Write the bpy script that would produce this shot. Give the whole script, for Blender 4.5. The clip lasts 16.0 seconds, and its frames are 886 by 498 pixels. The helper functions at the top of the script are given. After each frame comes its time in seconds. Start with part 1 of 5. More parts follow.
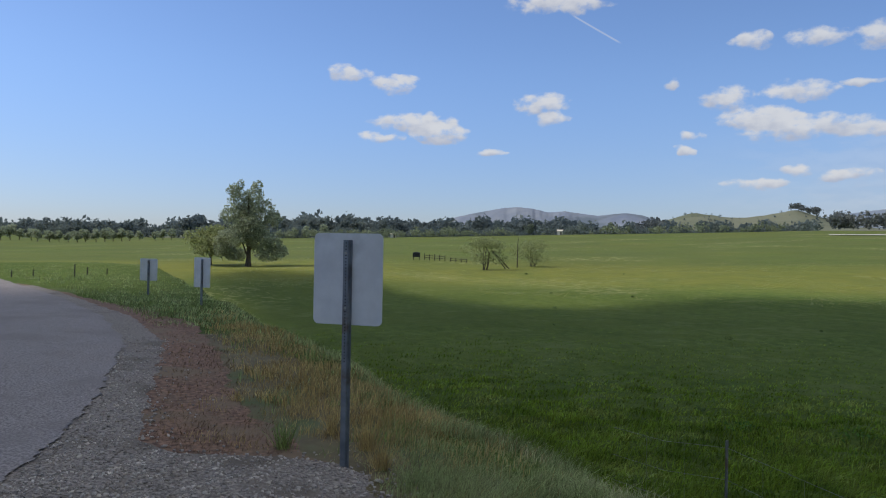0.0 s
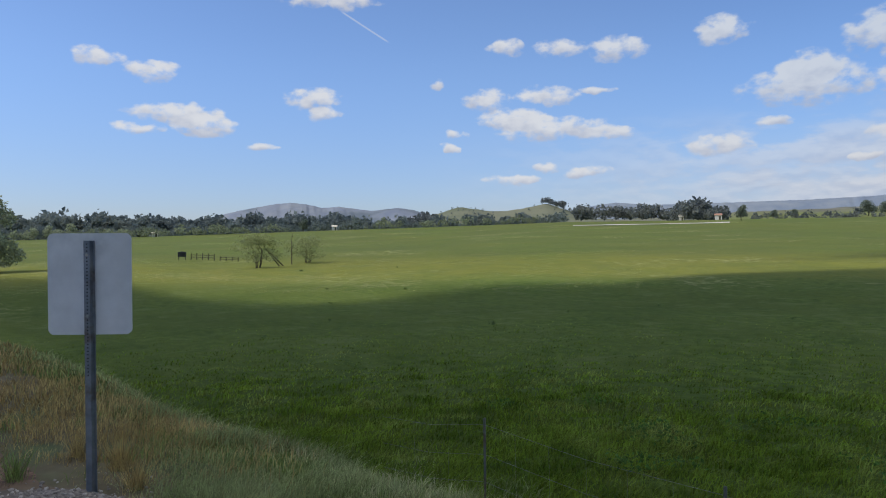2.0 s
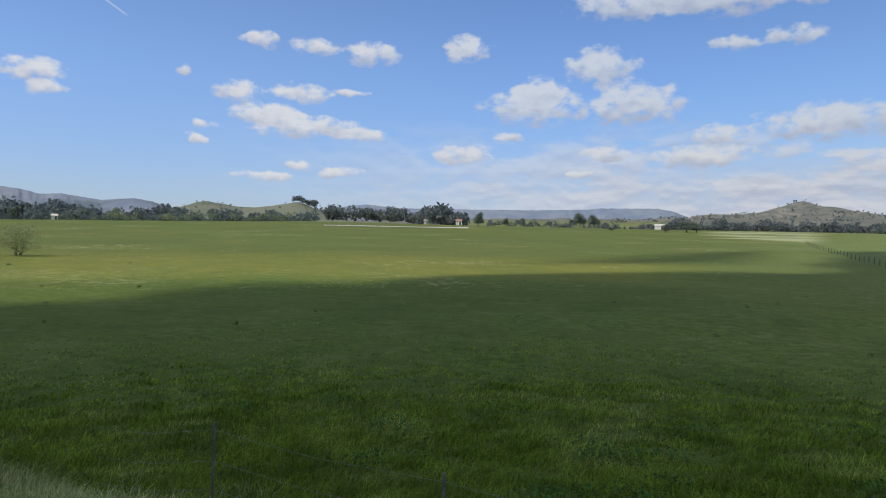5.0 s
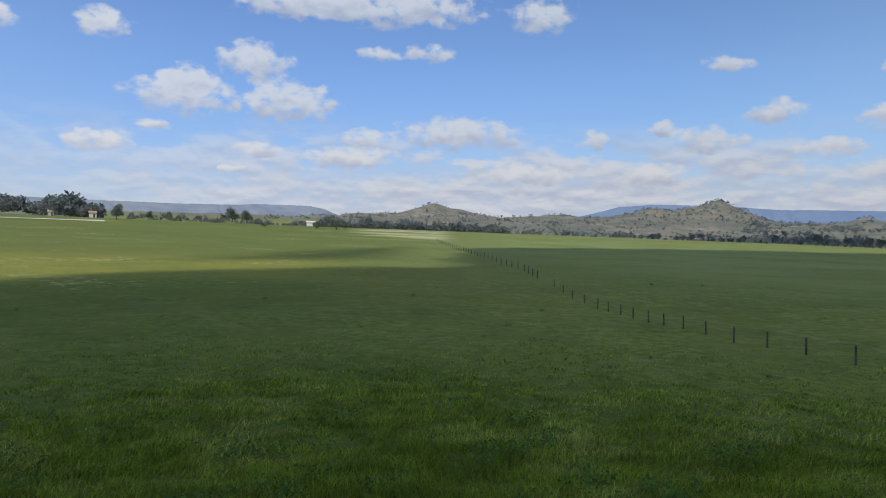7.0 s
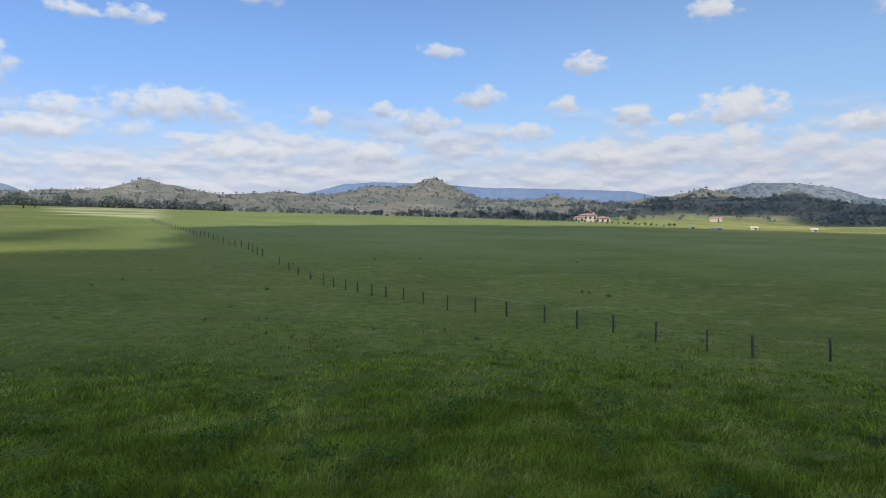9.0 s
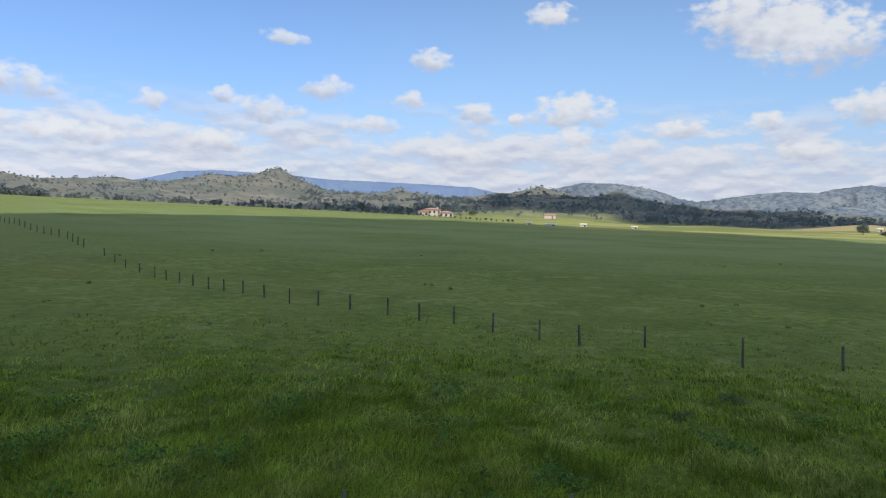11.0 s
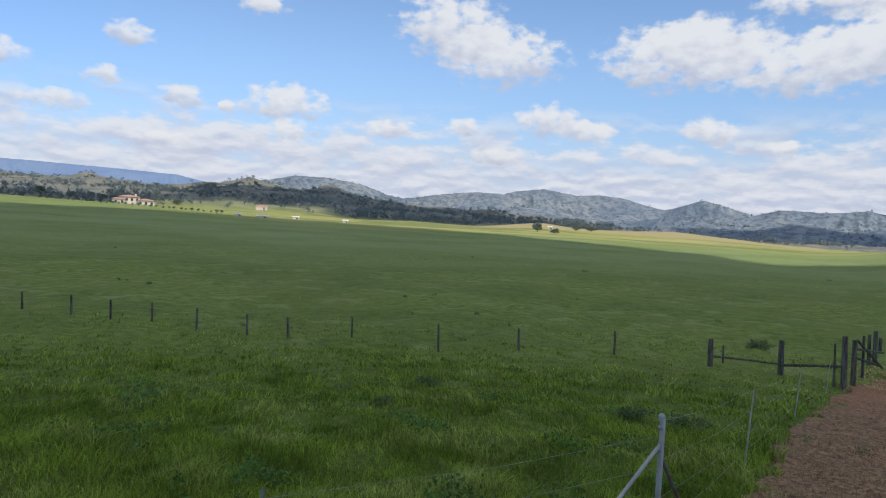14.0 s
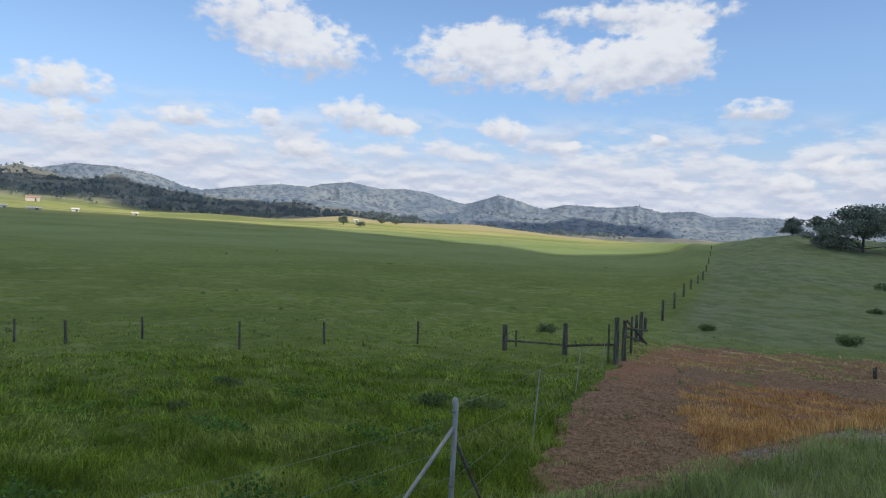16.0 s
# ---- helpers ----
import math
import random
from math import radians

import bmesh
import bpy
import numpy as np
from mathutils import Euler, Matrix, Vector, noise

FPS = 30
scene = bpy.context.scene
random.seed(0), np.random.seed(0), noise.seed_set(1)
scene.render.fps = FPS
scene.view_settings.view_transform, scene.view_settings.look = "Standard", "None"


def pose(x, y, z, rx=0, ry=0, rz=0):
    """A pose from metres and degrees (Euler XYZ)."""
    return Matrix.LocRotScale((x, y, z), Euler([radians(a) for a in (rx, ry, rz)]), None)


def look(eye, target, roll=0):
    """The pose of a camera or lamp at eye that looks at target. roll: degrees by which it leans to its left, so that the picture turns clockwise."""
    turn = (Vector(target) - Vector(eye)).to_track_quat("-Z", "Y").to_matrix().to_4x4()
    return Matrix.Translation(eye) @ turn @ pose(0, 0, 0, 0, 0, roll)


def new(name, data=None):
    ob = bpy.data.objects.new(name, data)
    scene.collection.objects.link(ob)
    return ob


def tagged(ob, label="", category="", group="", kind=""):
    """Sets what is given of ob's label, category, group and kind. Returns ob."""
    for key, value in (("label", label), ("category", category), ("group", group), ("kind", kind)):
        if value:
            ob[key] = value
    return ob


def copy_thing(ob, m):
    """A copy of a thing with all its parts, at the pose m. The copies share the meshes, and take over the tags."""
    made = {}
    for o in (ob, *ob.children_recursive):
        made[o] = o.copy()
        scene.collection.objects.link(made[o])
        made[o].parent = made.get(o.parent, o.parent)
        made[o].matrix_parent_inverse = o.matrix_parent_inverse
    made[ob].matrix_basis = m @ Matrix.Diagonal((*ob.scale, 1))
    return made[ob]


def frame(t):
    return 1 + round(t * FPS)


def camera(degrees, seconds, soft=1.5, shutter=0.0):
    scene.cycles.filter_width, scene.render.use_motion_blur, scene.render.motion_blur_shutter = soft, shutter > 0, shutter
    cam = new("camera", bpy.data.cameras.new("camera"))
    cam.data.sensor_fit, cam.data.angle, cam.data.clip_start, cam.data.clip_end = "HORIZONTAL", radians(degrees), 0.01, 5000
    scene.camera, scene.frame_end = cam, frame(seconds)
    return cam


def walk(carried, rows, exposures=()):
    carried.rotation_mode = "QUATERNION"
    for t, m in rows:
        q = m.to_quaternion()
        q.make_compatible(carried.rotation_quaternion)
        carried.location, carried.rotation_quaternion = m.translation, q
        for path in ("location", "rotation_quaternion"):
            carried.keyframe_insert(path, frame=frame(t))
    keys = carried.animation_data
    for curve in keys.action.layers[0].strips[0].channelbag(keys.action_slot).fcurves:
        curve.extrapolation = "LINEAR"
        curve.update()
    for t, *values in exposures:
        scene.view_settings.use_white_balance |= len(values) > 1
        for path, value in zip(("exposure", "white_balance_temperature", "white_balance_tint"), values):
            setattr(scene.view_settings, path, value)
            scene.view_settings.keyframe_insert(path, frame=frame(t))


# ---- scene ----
EYE = 1.65
LENS = 65.28
ARM = 0.27          # the eye swings round the standing point at arm's length

cam = camera(LENS, 16.0, soft=1.1)


def aim(yaw, tilt, roll):
    a = radians(yaw)
    return Matrix.Translation((-ARM * math.sin(a), ARM * math.cos(a), EYE)) @ pose(0, 0, 0, 90 + tilt, 0, yaw) @ pose(0, 0, 0, 0, 0, roll)


PATH = [
    (0.0, 64.47, -0.19, 0.67), (0.5, 60.28, -0.24, 0.58), (1.0, 55.36, -0.33, 0.17), (1.5, 50.39, -0.44, -0.51),
    (2.0, 46.02, -0.58, -0.79), (2.5, 41.07, -0.77, -0.58), (3.0, 36.33, -0.70, -0.10), (3.5, 32.77, -0.61, 0.28),
    (6.0, 13.96, -0.27, 1.44), (6.5, 4.48, -0.08, 1.50), (7.0, -2.59, -0.27, 1.49), (7.5, -7.58, -0.54, 1.14),
    (8.0, -13.26, -0.90, 0.46), (8.5, -19.61, -1.41, 0.54), (9.0, -25.01, -1.77, 0.55), (11.5, -41.04, -2.04, 1.66),
    (12.0, -45.22, -1.93, 1.77), (12.5, -49.71, -1.75, 2.53), (13.0, -52.33, -1.83, 2.56), (13.5, -57.01, -1.87, 2.63),
    (14.0, -61.31, -1.81, 2.81), (14.5, -65.75, -1.84, 2.67), (15.0, -69.04, -1.81, 2.62), (15.5, -73.48, -1.69, 2.74),
    (16.0, -77.26, -1.62, 2.70),
]
walk(cam, [(t, aim(a, b, c)) for t, a, b, c in PATH], exposures=[(0, -0.14), (1, -0.1), (2, -0.05), (3.5, -0.06), (6.5, -0.05), (9, 0.2), (12, 0.3), (16, 0.36)])

# ---- light ----
SUN_AZ, SUN_EL = 150.0, 52.0      # degrees, counted from +y towards -x


def bearing(az, r=1.0, z=0.0):
    return Vector((-r * math.sin(radians(az)), r * math.cos(radians(az)), z))


sun = new("sun", bpy.data.lights.new("sun", "SUN"))
sun.data.energy, sun.data.angle, sun.data.color = 2.9, radians(0.45), (1.0, 0.95, 0.86)
sun.matrix_world = look(bearing(SUN_AZ, 100 * math.cos(radians(SUN_EL)), 100 * math.sin(radians(SUN_EL))), (0, 0, 0))

world = bpy.data.worlds.new("sky")
scene.world = world
world.use_nodes = True
wt = world.node_tree
wt.nodes.clear()


class Nodes:
    """Short spelling for node trees."""

    def __init__(self, tree):
        self.tree = tree

    def put(self, kind):
        return self.tree.nodes.new(kind)

    def feed(self, n, i, v):
        if isinstance(v, bpy.types.NodeSocket):
            self.tree.links.new(v, n.inputs[i])
        elif v is not None:
            n.inputs[i].default_value = v

    def math(self, op, a, b=None, c=None, clamp=False):
        n = self.put("ShaderNodeMath")
        n.operation, n.use_clamp = op, clamp
        for i, v in enumerate((a, b, c)):
            self.feed(n, i, v)
        return n.outputs[0]

    def vec(self, op, a, b=None, c=None):
        n = self.put("ShaderNodeVectorMath")
        n.operation = op
        for i, v in enumerate((a, b, c)):
            self.feed(n, i, v)
        return n.outputs["Value" if op in ("DOT_PRODUCT", "LENGTH") else "Vector"]

    def noise(self, vector, scale, detail=5, rough=0.55, colour=False):
        n = self.put("ShaderNodeTexNoise")
        self.feed(n, "Vector", vector)
        self.feed(n, "Scale", scale)
        self.feed(n, "Detail", detail)
        self.feed(n, "Roughness", rough)
        return n.outputs["Color" if colour else "Fac"]

    def ramp(self, v, lo, hi, a=0.0, b=1.0):
        n = self.put("ShaderNodeMapRange")
        n.interpolation_type = "SMOOTHSTEP"
        for i, x in enumerate((v, lo, hi, a, b)):
            self.feed(n, i, x)
        return n.outputs[0]

    def mix(self, f, a, b):
        n = self.put("ShaderNodeMix")
        n.data_type = "RGBA"
        self.feed(n, 0, f)
        for i, v in ((6, a), (7, b)):
            self.feed(n, i, (*v, 1) if isinstance(v, tuple) else v)
        return n.outputs[2]

    def xyz(self, x, y, z):
        n = self.put("ShaderNodeCombineXYZ")
        for i, v in enumerate((x, y, z)):
            self.feed(n, i, v)
        return n.outputs[0]


# cumulus, region by region: bearing, height, breadth and depth, all in degrees
CUMULUS_WEST = [
    (55.2, 19.3, 7.3, 1.6), (72.3, 13.9, 3.2, 1.2), (68.6, 13.2, 3.7, 1.3), (66.7, 10.1, 6.1, 1.4), (69.9, 8.9, 3.5, 0.7),
    (64.8, 9.2, 4.2, 1.3), (56.4, 11.6, 3.7, 1.6), (55.7, 10.4, 2.7, 0.9), (60.6, 7.8, 1.9, 0.5), (46.3, 12.8, 1.3, 0.8),
    (40.5, 15.5, 2.5, 1.2), (36.2, 15.3, 3.5, 1.1), (31.7, 15.0, 4.2, 1.6), (24.0, 15.6, 3.4, 1.7), (42.2, 11.5, 3.9, 1.4),
    (37.2, 11.6, 4.4, 1.4), (33.2, 11.9, 2.6, 0.4), (40.3, 9.9, 5.4, 1.4), (36.7, 9.0, 8.0, 1.6), (32.0, 8.5, 4.2, 1.0),
    (45.4, 7.7, 1.4, 0.7), (44.7, 8.8, 2.1, 0.6), (40.3, 5.0, 4.1, 0.7), (37.6, 5.9, 2.2, 0.7)]
CUMULUS_NORTH = [
    (34.1, 5.5, 3.5, 0.7), (12.9, 14.0, 5.4, 2.6), (18.4, 11.1, 7.5, 2.5), (10.4, 11.1, 7.6, 2.8), (18.0, 12.4, 3.9, 1.8),
    (20.4, 8.6, 2.7, 0.6), (24.0, 7.1, 4.6, 1.4), (14.5, 5.7, 1.7, 0.6), (12.6, 7.3, 2.9, 1.0), (3.9, 8.5, 4.3, 1.6),
    (5.4, 7.0, 7.4, 1.4), (10.1, 18.6, 9.8, 2.1), (1.8, 18.8, 14.0, 2.6), (-1.1, 15.5, 3.7, 1.2), (2.9, 15.2, 3.7, 0.9),
    (-10.3, 18.3, 5.0, 2.3), (-3.6, 9.2, 9.4, 2.3), (-14.6, 8.7, 2.2, 1.3), (-24.7, 14.3, 3.4, 1.1), (-36.4, 13.1, 3.1, 1.6),
    (-28.0, 10.6, 3.5, 1.9), (-34.6, 9.9, 2.5, 1.3), (-40.4, 9.1, 3.0, 1.4), (-31.5, 7.8, 4.2, 1.3)]
CUMULUS_EAST = [
    (-23.3, 8.7, 4.4, 1.9), (-20.3, 9.5, 2.1, 1.2), (-46.1, 16.6, 3.6, 1.5), (-48.0, 9.3, 6.3, 2.4), (-43.6, 8.6, 1.5, 1.1),
    (-48.3, 7.2, 3.9, 1.3), (-9.3, 6.0, 6.5, 1.4), (-19.2, 6.1, 5.6, 1.6), (-38.7, 5.7, 4.4, 1.1), (-56.3, 7.8, 3.9, 1.2),
    (-62.4, 8.3, 2.4, 1.1), (-61.1, 16.3, 8.0, 4.6), (-65.6, 13.8, 9.0, 4.0), (-69.6, 9.0, 4.9, 2.2), (-72.9, 8.2, 3.9, 1.5),
    (-65.1, 6.0, 3.9, 1.4), (-78.5, 13.8, 9.7, 4.1), (-81.5, 15.0, 8.6, 3.1), (-87.8, 12.9, 11.9, 3.9), (-92.3, 14.2, 7.4, 3.3),
    (-95.2, 14.4, 5.6, 4.8), (-92.2, 17.2, 13.0, 2.0), (-81.9, 8.3, 3.9, 1.8), (-87.2, 7.0, 3.2, 1.0)]
CUMULUS_SOUTH = [(-94.3, 7.8, 1.8, 0.7), (-101.1, 10.0, 4.5, 1.4), (-103.3, 4.6, 4.1, 1.2), (-107.2, 5.8, 4.2, 1.2), (-95.7, 4.2, 3.4, 1.1)]

k = Nodes(wt)
sky = k.put("ShaderNodeTexSky")
sky.sky_type, sky.sun_disc, sky.sun_elevation, sky.sun_rotation = "NISHITA", False, radians(SUN_EL), radians(-SUN_AZ)
sky.altitude, sky.air_density, sky.dust_density, sky.ozone_density = 200.0, 1.0, 0.6, 1.6
way = k.put("ShaderNodeTexCoord").outputs["Generated"]
axes = k.put("ShaderNodeSeparateXYZ")
wt.links.new(way, axes.inputs[0])
dx, dy, dz = axes.outputs
az = k.math("MULTIPLY", k.math("ARCTAN2", k.math("MULTIPLY", dx, -1.0), dy), 57.2958)
el = k.math("MULTIPLY", k.math("ARCSINE", dz), 57.2958)
flat = k.xyz(az, k.math("MULTIPLY", el, 1.5), 0.0)
warp = k.vec("SUBTRACT", k.noise(flat, 0.5, 2, 0.5, True), (0.5, 0.5, 0.5))
plain = k.vec("MULTIPLY_ADD", warp, (2.2, 0.9, 0.0), k.xyz(az, el, 0.0))
total = (0.0, 0.0, 0.0)
here = plain
for i, (ca, ce, cw, ch) in enumerate(CUMULUS_WEST + CUMULUS_NORTH + CUMULUS_EAST + CUMULUS_SOUTH):
    sx, sy = 1.5 / cw, 1.35 / ch
    if i % 4 == 3:      # a chain, so that few values are held at once
        here = k.vec("MULTIPLY_ADD", total, (1e-6, 1e-6, 1e-6), plain)
    v = k.vec("MULTIPLY_ADD", here, (sx, sy, 0.0), (-sx * ca, -sy * ce, 1.0))
    near = k.math("SUBTRACT", 2.0, k.vec("DOT_PRODUCT", v, v), clamp=True)
    total = k.vec("MULTIPLY_ADD", v, k.xyz(near, near, near), total)
parts = k.put("ShaderNodeSeparateXYZ")
wt.links.new(total, parts.inputs[0])
billow = k.noise(flat, 0.75, 5, 0.52)
dense = k.math("ADD", parts.outputs[2], k.math("MULTIPLY", k.math("SUBTRACT", billow, 0.53), 2.6))
body = k.math("MULTIPLY", k.ramp(dense, 0.02, 0.92), k.ramp(parts.outputs[2], 0.0, 0.30))
height = k.math("DIVIDE", parts.outputs[1], k.math("ADD", parts.outputs[2], 0.05))
lit = k.ramp(k.math("ADD", height, k.math("MULTIPLY", k.math("SUBTRACT", k.noise(flat, 0.7, 4, 0.5), 0.5), 1.5)), -0.80, 0.30)
CLOUD_TOP, CLOUD_BASE = (7.3, 7.45, 7.8), (4.7, 5.1, 6.2)


def deck(across, up, shift, low_cut, high_cut):
    """Rows of far cumulus seen from the side: how dense, and how much of the sun they catch."""
    spot = k.vec("MULTIPLY_ADD", k.xyz(az, el, 0.0), (across, up, 0.0), (shift, 0.0, shift))
    n0 = k.noise(spot, 1.0, 6, 0.56)
    n1 = k.noise(k.vec("ADD", spot, (0.0, 0.36, 0.0)), 1.0, 3, 0.5)
    return k.ramp(n0, low_cut, high_cut), k.ramp(k.math("SUBTRACT", n0, n1), -0.17, 0.15)


# the far deck of cloud, seen almost edge on: small rows low down, larger heaps over them
reach = k.ramp(az, 50.0, -8.0)
low_deck, low_lit = deck(0.30, 0.95, 3.1, 0.32, 0.56)
high_deck, high_lit = deck(0.23, 0.62, 8.4, 0.40, 0.58)
low_deck = k.math("MULTIPLY", k.math("MULTIPLY", low_deck, reach), k.math("MULTIPLY", k.ramp(el, 7.0, 3.6), 0.80))
high_deck = k.math("MULTIPLY", k.math("MULTIPLY", high_deck, reach), k.math("MULTIPLY", k.ramp(el, 10.5, 6.5), k.ramp(el, 2.4, 4.4, 0.0, 0.9)))
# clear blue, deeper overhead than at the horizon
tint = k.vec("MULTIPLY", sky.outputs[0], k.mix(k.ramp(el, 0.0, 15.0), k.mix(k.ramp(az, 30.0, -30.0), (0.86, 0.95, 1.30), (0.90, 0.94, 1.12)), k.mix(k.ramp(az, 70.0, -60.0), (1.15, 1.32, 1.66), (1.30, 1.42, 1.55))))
# broken cloud higher up, out of view, added to whiten light on the ground
cover = k.math("MULTIPLY", k.ramp(el, 24.0, 42.0), k.ramp(k.noise(way, 2.2, 4, 0.55), 0.34, 0.56))
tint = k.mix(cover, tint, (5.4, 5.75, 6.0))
# milky air low over the horizon where the deck lies
tint = k.mix(k.math("MULTIPLY", k.ramp(el, 9.0, 1.5, 0.0, 0.88), reach), tint, (4.9, 5.45, 7.0))
colour = k.mix(high_deck, tint, k.mix(high_lit, (4.9, 5.35, 6.6), (7.0, 7.2, 7.7)))
colour = k.mix(low_deck, colour, k.mix(low_lit, (4.5, 5.0, 6.4), (6.9, 7.1, 7.7)))
# a short vapour trail
along = k.vec("DOT_PRODUCT", k.vec("SUBTRACT", k.xyz(az, el, 0.0), (52.2, 17.2, 0.0)), (0.863, 0.505, 0.0))
beside = k.math("ABSOLUTE", k.vec("DOT_PRODUCT", k.vec("SUBTRACT", k.xyz(az, el, 0.0), (52.2, 17.2, 0.0)), (-0.505, 0.863, 0.0)))
trail = k.math("MULTIPLY", k.ramp(beside, 0.10, 0.02), k.ramp(k.math("ABSOLUTE", along), 2.4, 1.8))
colour = k.mix(k.math("MULTIPLY", trail, 0.35), colour, CLOUD_TOP)
colour = k.mix(k.math("MULTIPLY", body, 0.93), colour, k.mix(lit, CLOUD_BASE, CLOUD_TOP))
# paler and brighter to the west than to the east
level = k.ramp(az, 50.0, -50.0, 1.0, 0.86)
deep = k.math("MULTIPLY", k.ramp(k.math("ABSOLUTE", k.math("SUBTRACT", az, -2.0)), 48.0, 12.0), k.ramp(el, 4.0, 13.0))
colour = k.vec("MULTIPLY", colour, k.xyz(*(k.math("MULTIPLY_ADD", deep, -dip, level) for dip in (0.13, 0.07, -0.01))))
back = k.put("ShaderNodeBackground")
wt.links.new(colour, back.inputs[0])
back.inputs[1].default_value = 0.1
wt.links.new(back.outputs[0], k.put("ShaderNodeOutputWorld").inputs[0])


# ---- materials ----
def material(name, low_colour, high_colour, scale=1.0, rough=0.8, bump=0.0, bump_scale=None, metal=0.0, third=None, third_scale=0.1,
             island=0.0, spec=0.3, through_light=0.0, stretch=(1, 1, 1), third_at=(0.5, 0.65), third_amount=1.0):
    """A rough surface: two colours mixed by a noise in metres, a third in large patches, and a fine relief."""
    m = bpy.data.materials.new(name)
    m.use_nodes = True
    n = Nodes(m.node_tree)
    shader = m.node_tree.nodes["Principled BSDF"]
    place = n.put("ShaderNodeTexCoord").outputs["Object"]
    if stretch != (1, 1, 1):
        place = n.vec("MULTIPLY", place, stretch)
    c = n.mix(n.ramp(n.noise(place, scale, 6, 0.6), 0.3, 0.7), low_colour, high_colour)
    if third:
        c = n.mix(n.math("MULTIPLY", n.ramp(n.noise(place, third_scale, 5, 0.6), *third_at), third_amount), c, third)
    if island:
        r = n.put("ShaderNodeNewGeometry").outputs["Random Per Island"]
        hsv = n.put("ShaderNodeHueSaturation")
        n.feed(hsv, "Value", n.math("MULTIPLY_ADD", r, 2 * island, 1 - island))
        n.feed(hsv, "Hue", n.math("MULTIPLY_ADD", r, 0.04 * island, 0.5 - 0.02 * island))
        n.feed(hsv, "Color", c)
        c = hsv.outputs[0]
    n.feed(shader, "Base Color", c)
    n.feed(shader, "Roughness", rough)
    n.feed(shader, "Metallic", metal)
    n.feed(shader, "Specular IOR Level", spec)
    if bump:
        b = n.put("ShaderNodeBump")
        n.feed(b, "Strength", min(1.0, bump * 4))
        n.feed(b, "Distance", bump)
        n.feed(b, "Height", n.noise(place, bump_scale or scale * 4, 6, 0.65))
        n.feed(shader, "Normal", b.outputs[0])
    if through_light:
        t = n.put("ShaderNodeBsdfTranslucent")
        n.feed(t, 0, c)
        mixer = n.put("ShaderNodeMixShader")
        n.feed(mixer, 0, through_light)
        n.feed(mixer, 1, shader.outputs[0])
        n.feed(mixer, 2, t.outputs[0])
        m.node_tree.links.new(mixer.outputs[0], m.node_tree.nodes["Material Output"].inputs[0])
    return m


BLADES = material("grass_blades", (0.08, 0.132, 0.011), (0.225, 0.31, 0.035), 0.9, 0.65, island=0.55, spec=0.12, through_light=0.42, third=(0.31, 0.355, 0.085), third_scale=0.5, third_at=(0.48, 0.70))
BANK_BLADES = material("bank_blades", (0.20, 0.245, 0.088), (0.47, 0.50, 0.235), 0.9, 0.8, island=0.55, spec=0.08, through_light=0.3)
NEAR_BLADES = material("near_blades", (0.12, 0.18, 0.035), (0.33, 0.385, 0.125), 1.1, 0.65, island=0.5, through_light=0.35)
DRY_BLADES = material("dry_blades", (0.35, 0.24, 0.09), (0.60, 0.45, 0.21), 1.2, 0.85, island=0.5, spec=0.06, through_light=0.2)
RUST_BLADES = material("rust_blades", (0.43, 0.228, 0.08), (0.68, 0.42, 0.17), 0.8, 0.85, island=0.5, spec=0.06, through_light=0.2)
ASPHALT = material("asphalt", (0.15, 0.128, 0.122), (0.37, 0.32, 0.31), 42, 0.9, 0.010, 50, third=(0.20, 0.172, 0.165), third_scale=0.5, third_amount=0.6, third_at=(0.46, 0.62))
GRAVEL = material("gravel", (0.10, 0.082, 0.070), (0.37, 0.315, 0.275), 38, 0.95, 0.012, 60, third=(0.15, 0.12, 0.095), third_scale=0.7)
PEBBLE = material("pebble", (0.23, 0.195, 0.17), (0.52, 0.455, 0.40), 3, 0.9, island=0.35)
RED_DIRT = material("red_dirt", (0.085, 0.048, 0.032), (0.31, 0.18, 0.118), 16, 0.95, 0.03, 28, third=(0.20, 0.14, 0.09), third_scale=0.6)
TRACK_DIRT = material("track_dirt", (0.09, 0.058, 0.037), (0.29, 0.185, 0.112), 11, 0.95, 0.05, 18, third=(0.31, 0.15, 0.09), third_scale=0.22, third_amount=0.45, spec=0.05)
BARK = material("bark", (0.05, 0.04, 0.03), (0.12, 0.10, 0.08), 6, 0.95, 0.03, 12)
LEAF = material("leaf", (0.27, 0.31, 0.20), (0.42, 0.455, 0.31), 0.7, 0.5, island=0.35, through_light=0.5, spec=0.5)
LEAF_PALE = material("pale_leaf", (0.25, 0.28, 0.12), (0.39, 0.42, 0.21), 0.7, 0.7, island=0.35, through_light=0.45)
LEAF_DARK = material("dark_leaf", (0.15, 0.185, 0.15), (0.24, 0.275, 0.21), 0.4, 0.7, island=0.4, through_light=0.35, spec=0.2)
# leaf colours greyed and blued in place of haze over distant trees
HAZE_GREY_WOODS = material("haze_grey_woods", (0.135, 0.155, 0.16), (0.215, 0.232, 0.215), 0.02, 0.8, island=0.16, through_light=0.45)
WOOD_GREY = material("weathered_wood", (0.042, 0.039, 0.03), (0.15, 0.138, 0.11), 14, 0.95, 0.006, 40, spec=0.05, stretch=(1, 1, 0.15))
GALVANISED = material("galvanised_steel", (0.24, 0.245, 0.225), (0.38, 0.38, 0.35), 5, 0.6, metal=0.15, third=(0.30, 0.29, 0.27), third_scale=2)
POST_STEEL = material("post_steel", (0.14, 0.16, 0.19), (0.24, 0.26, 0.29), 7, 0.5, metal=0.7, third=(0.12, 0.09, 0.07), third_scale=3)
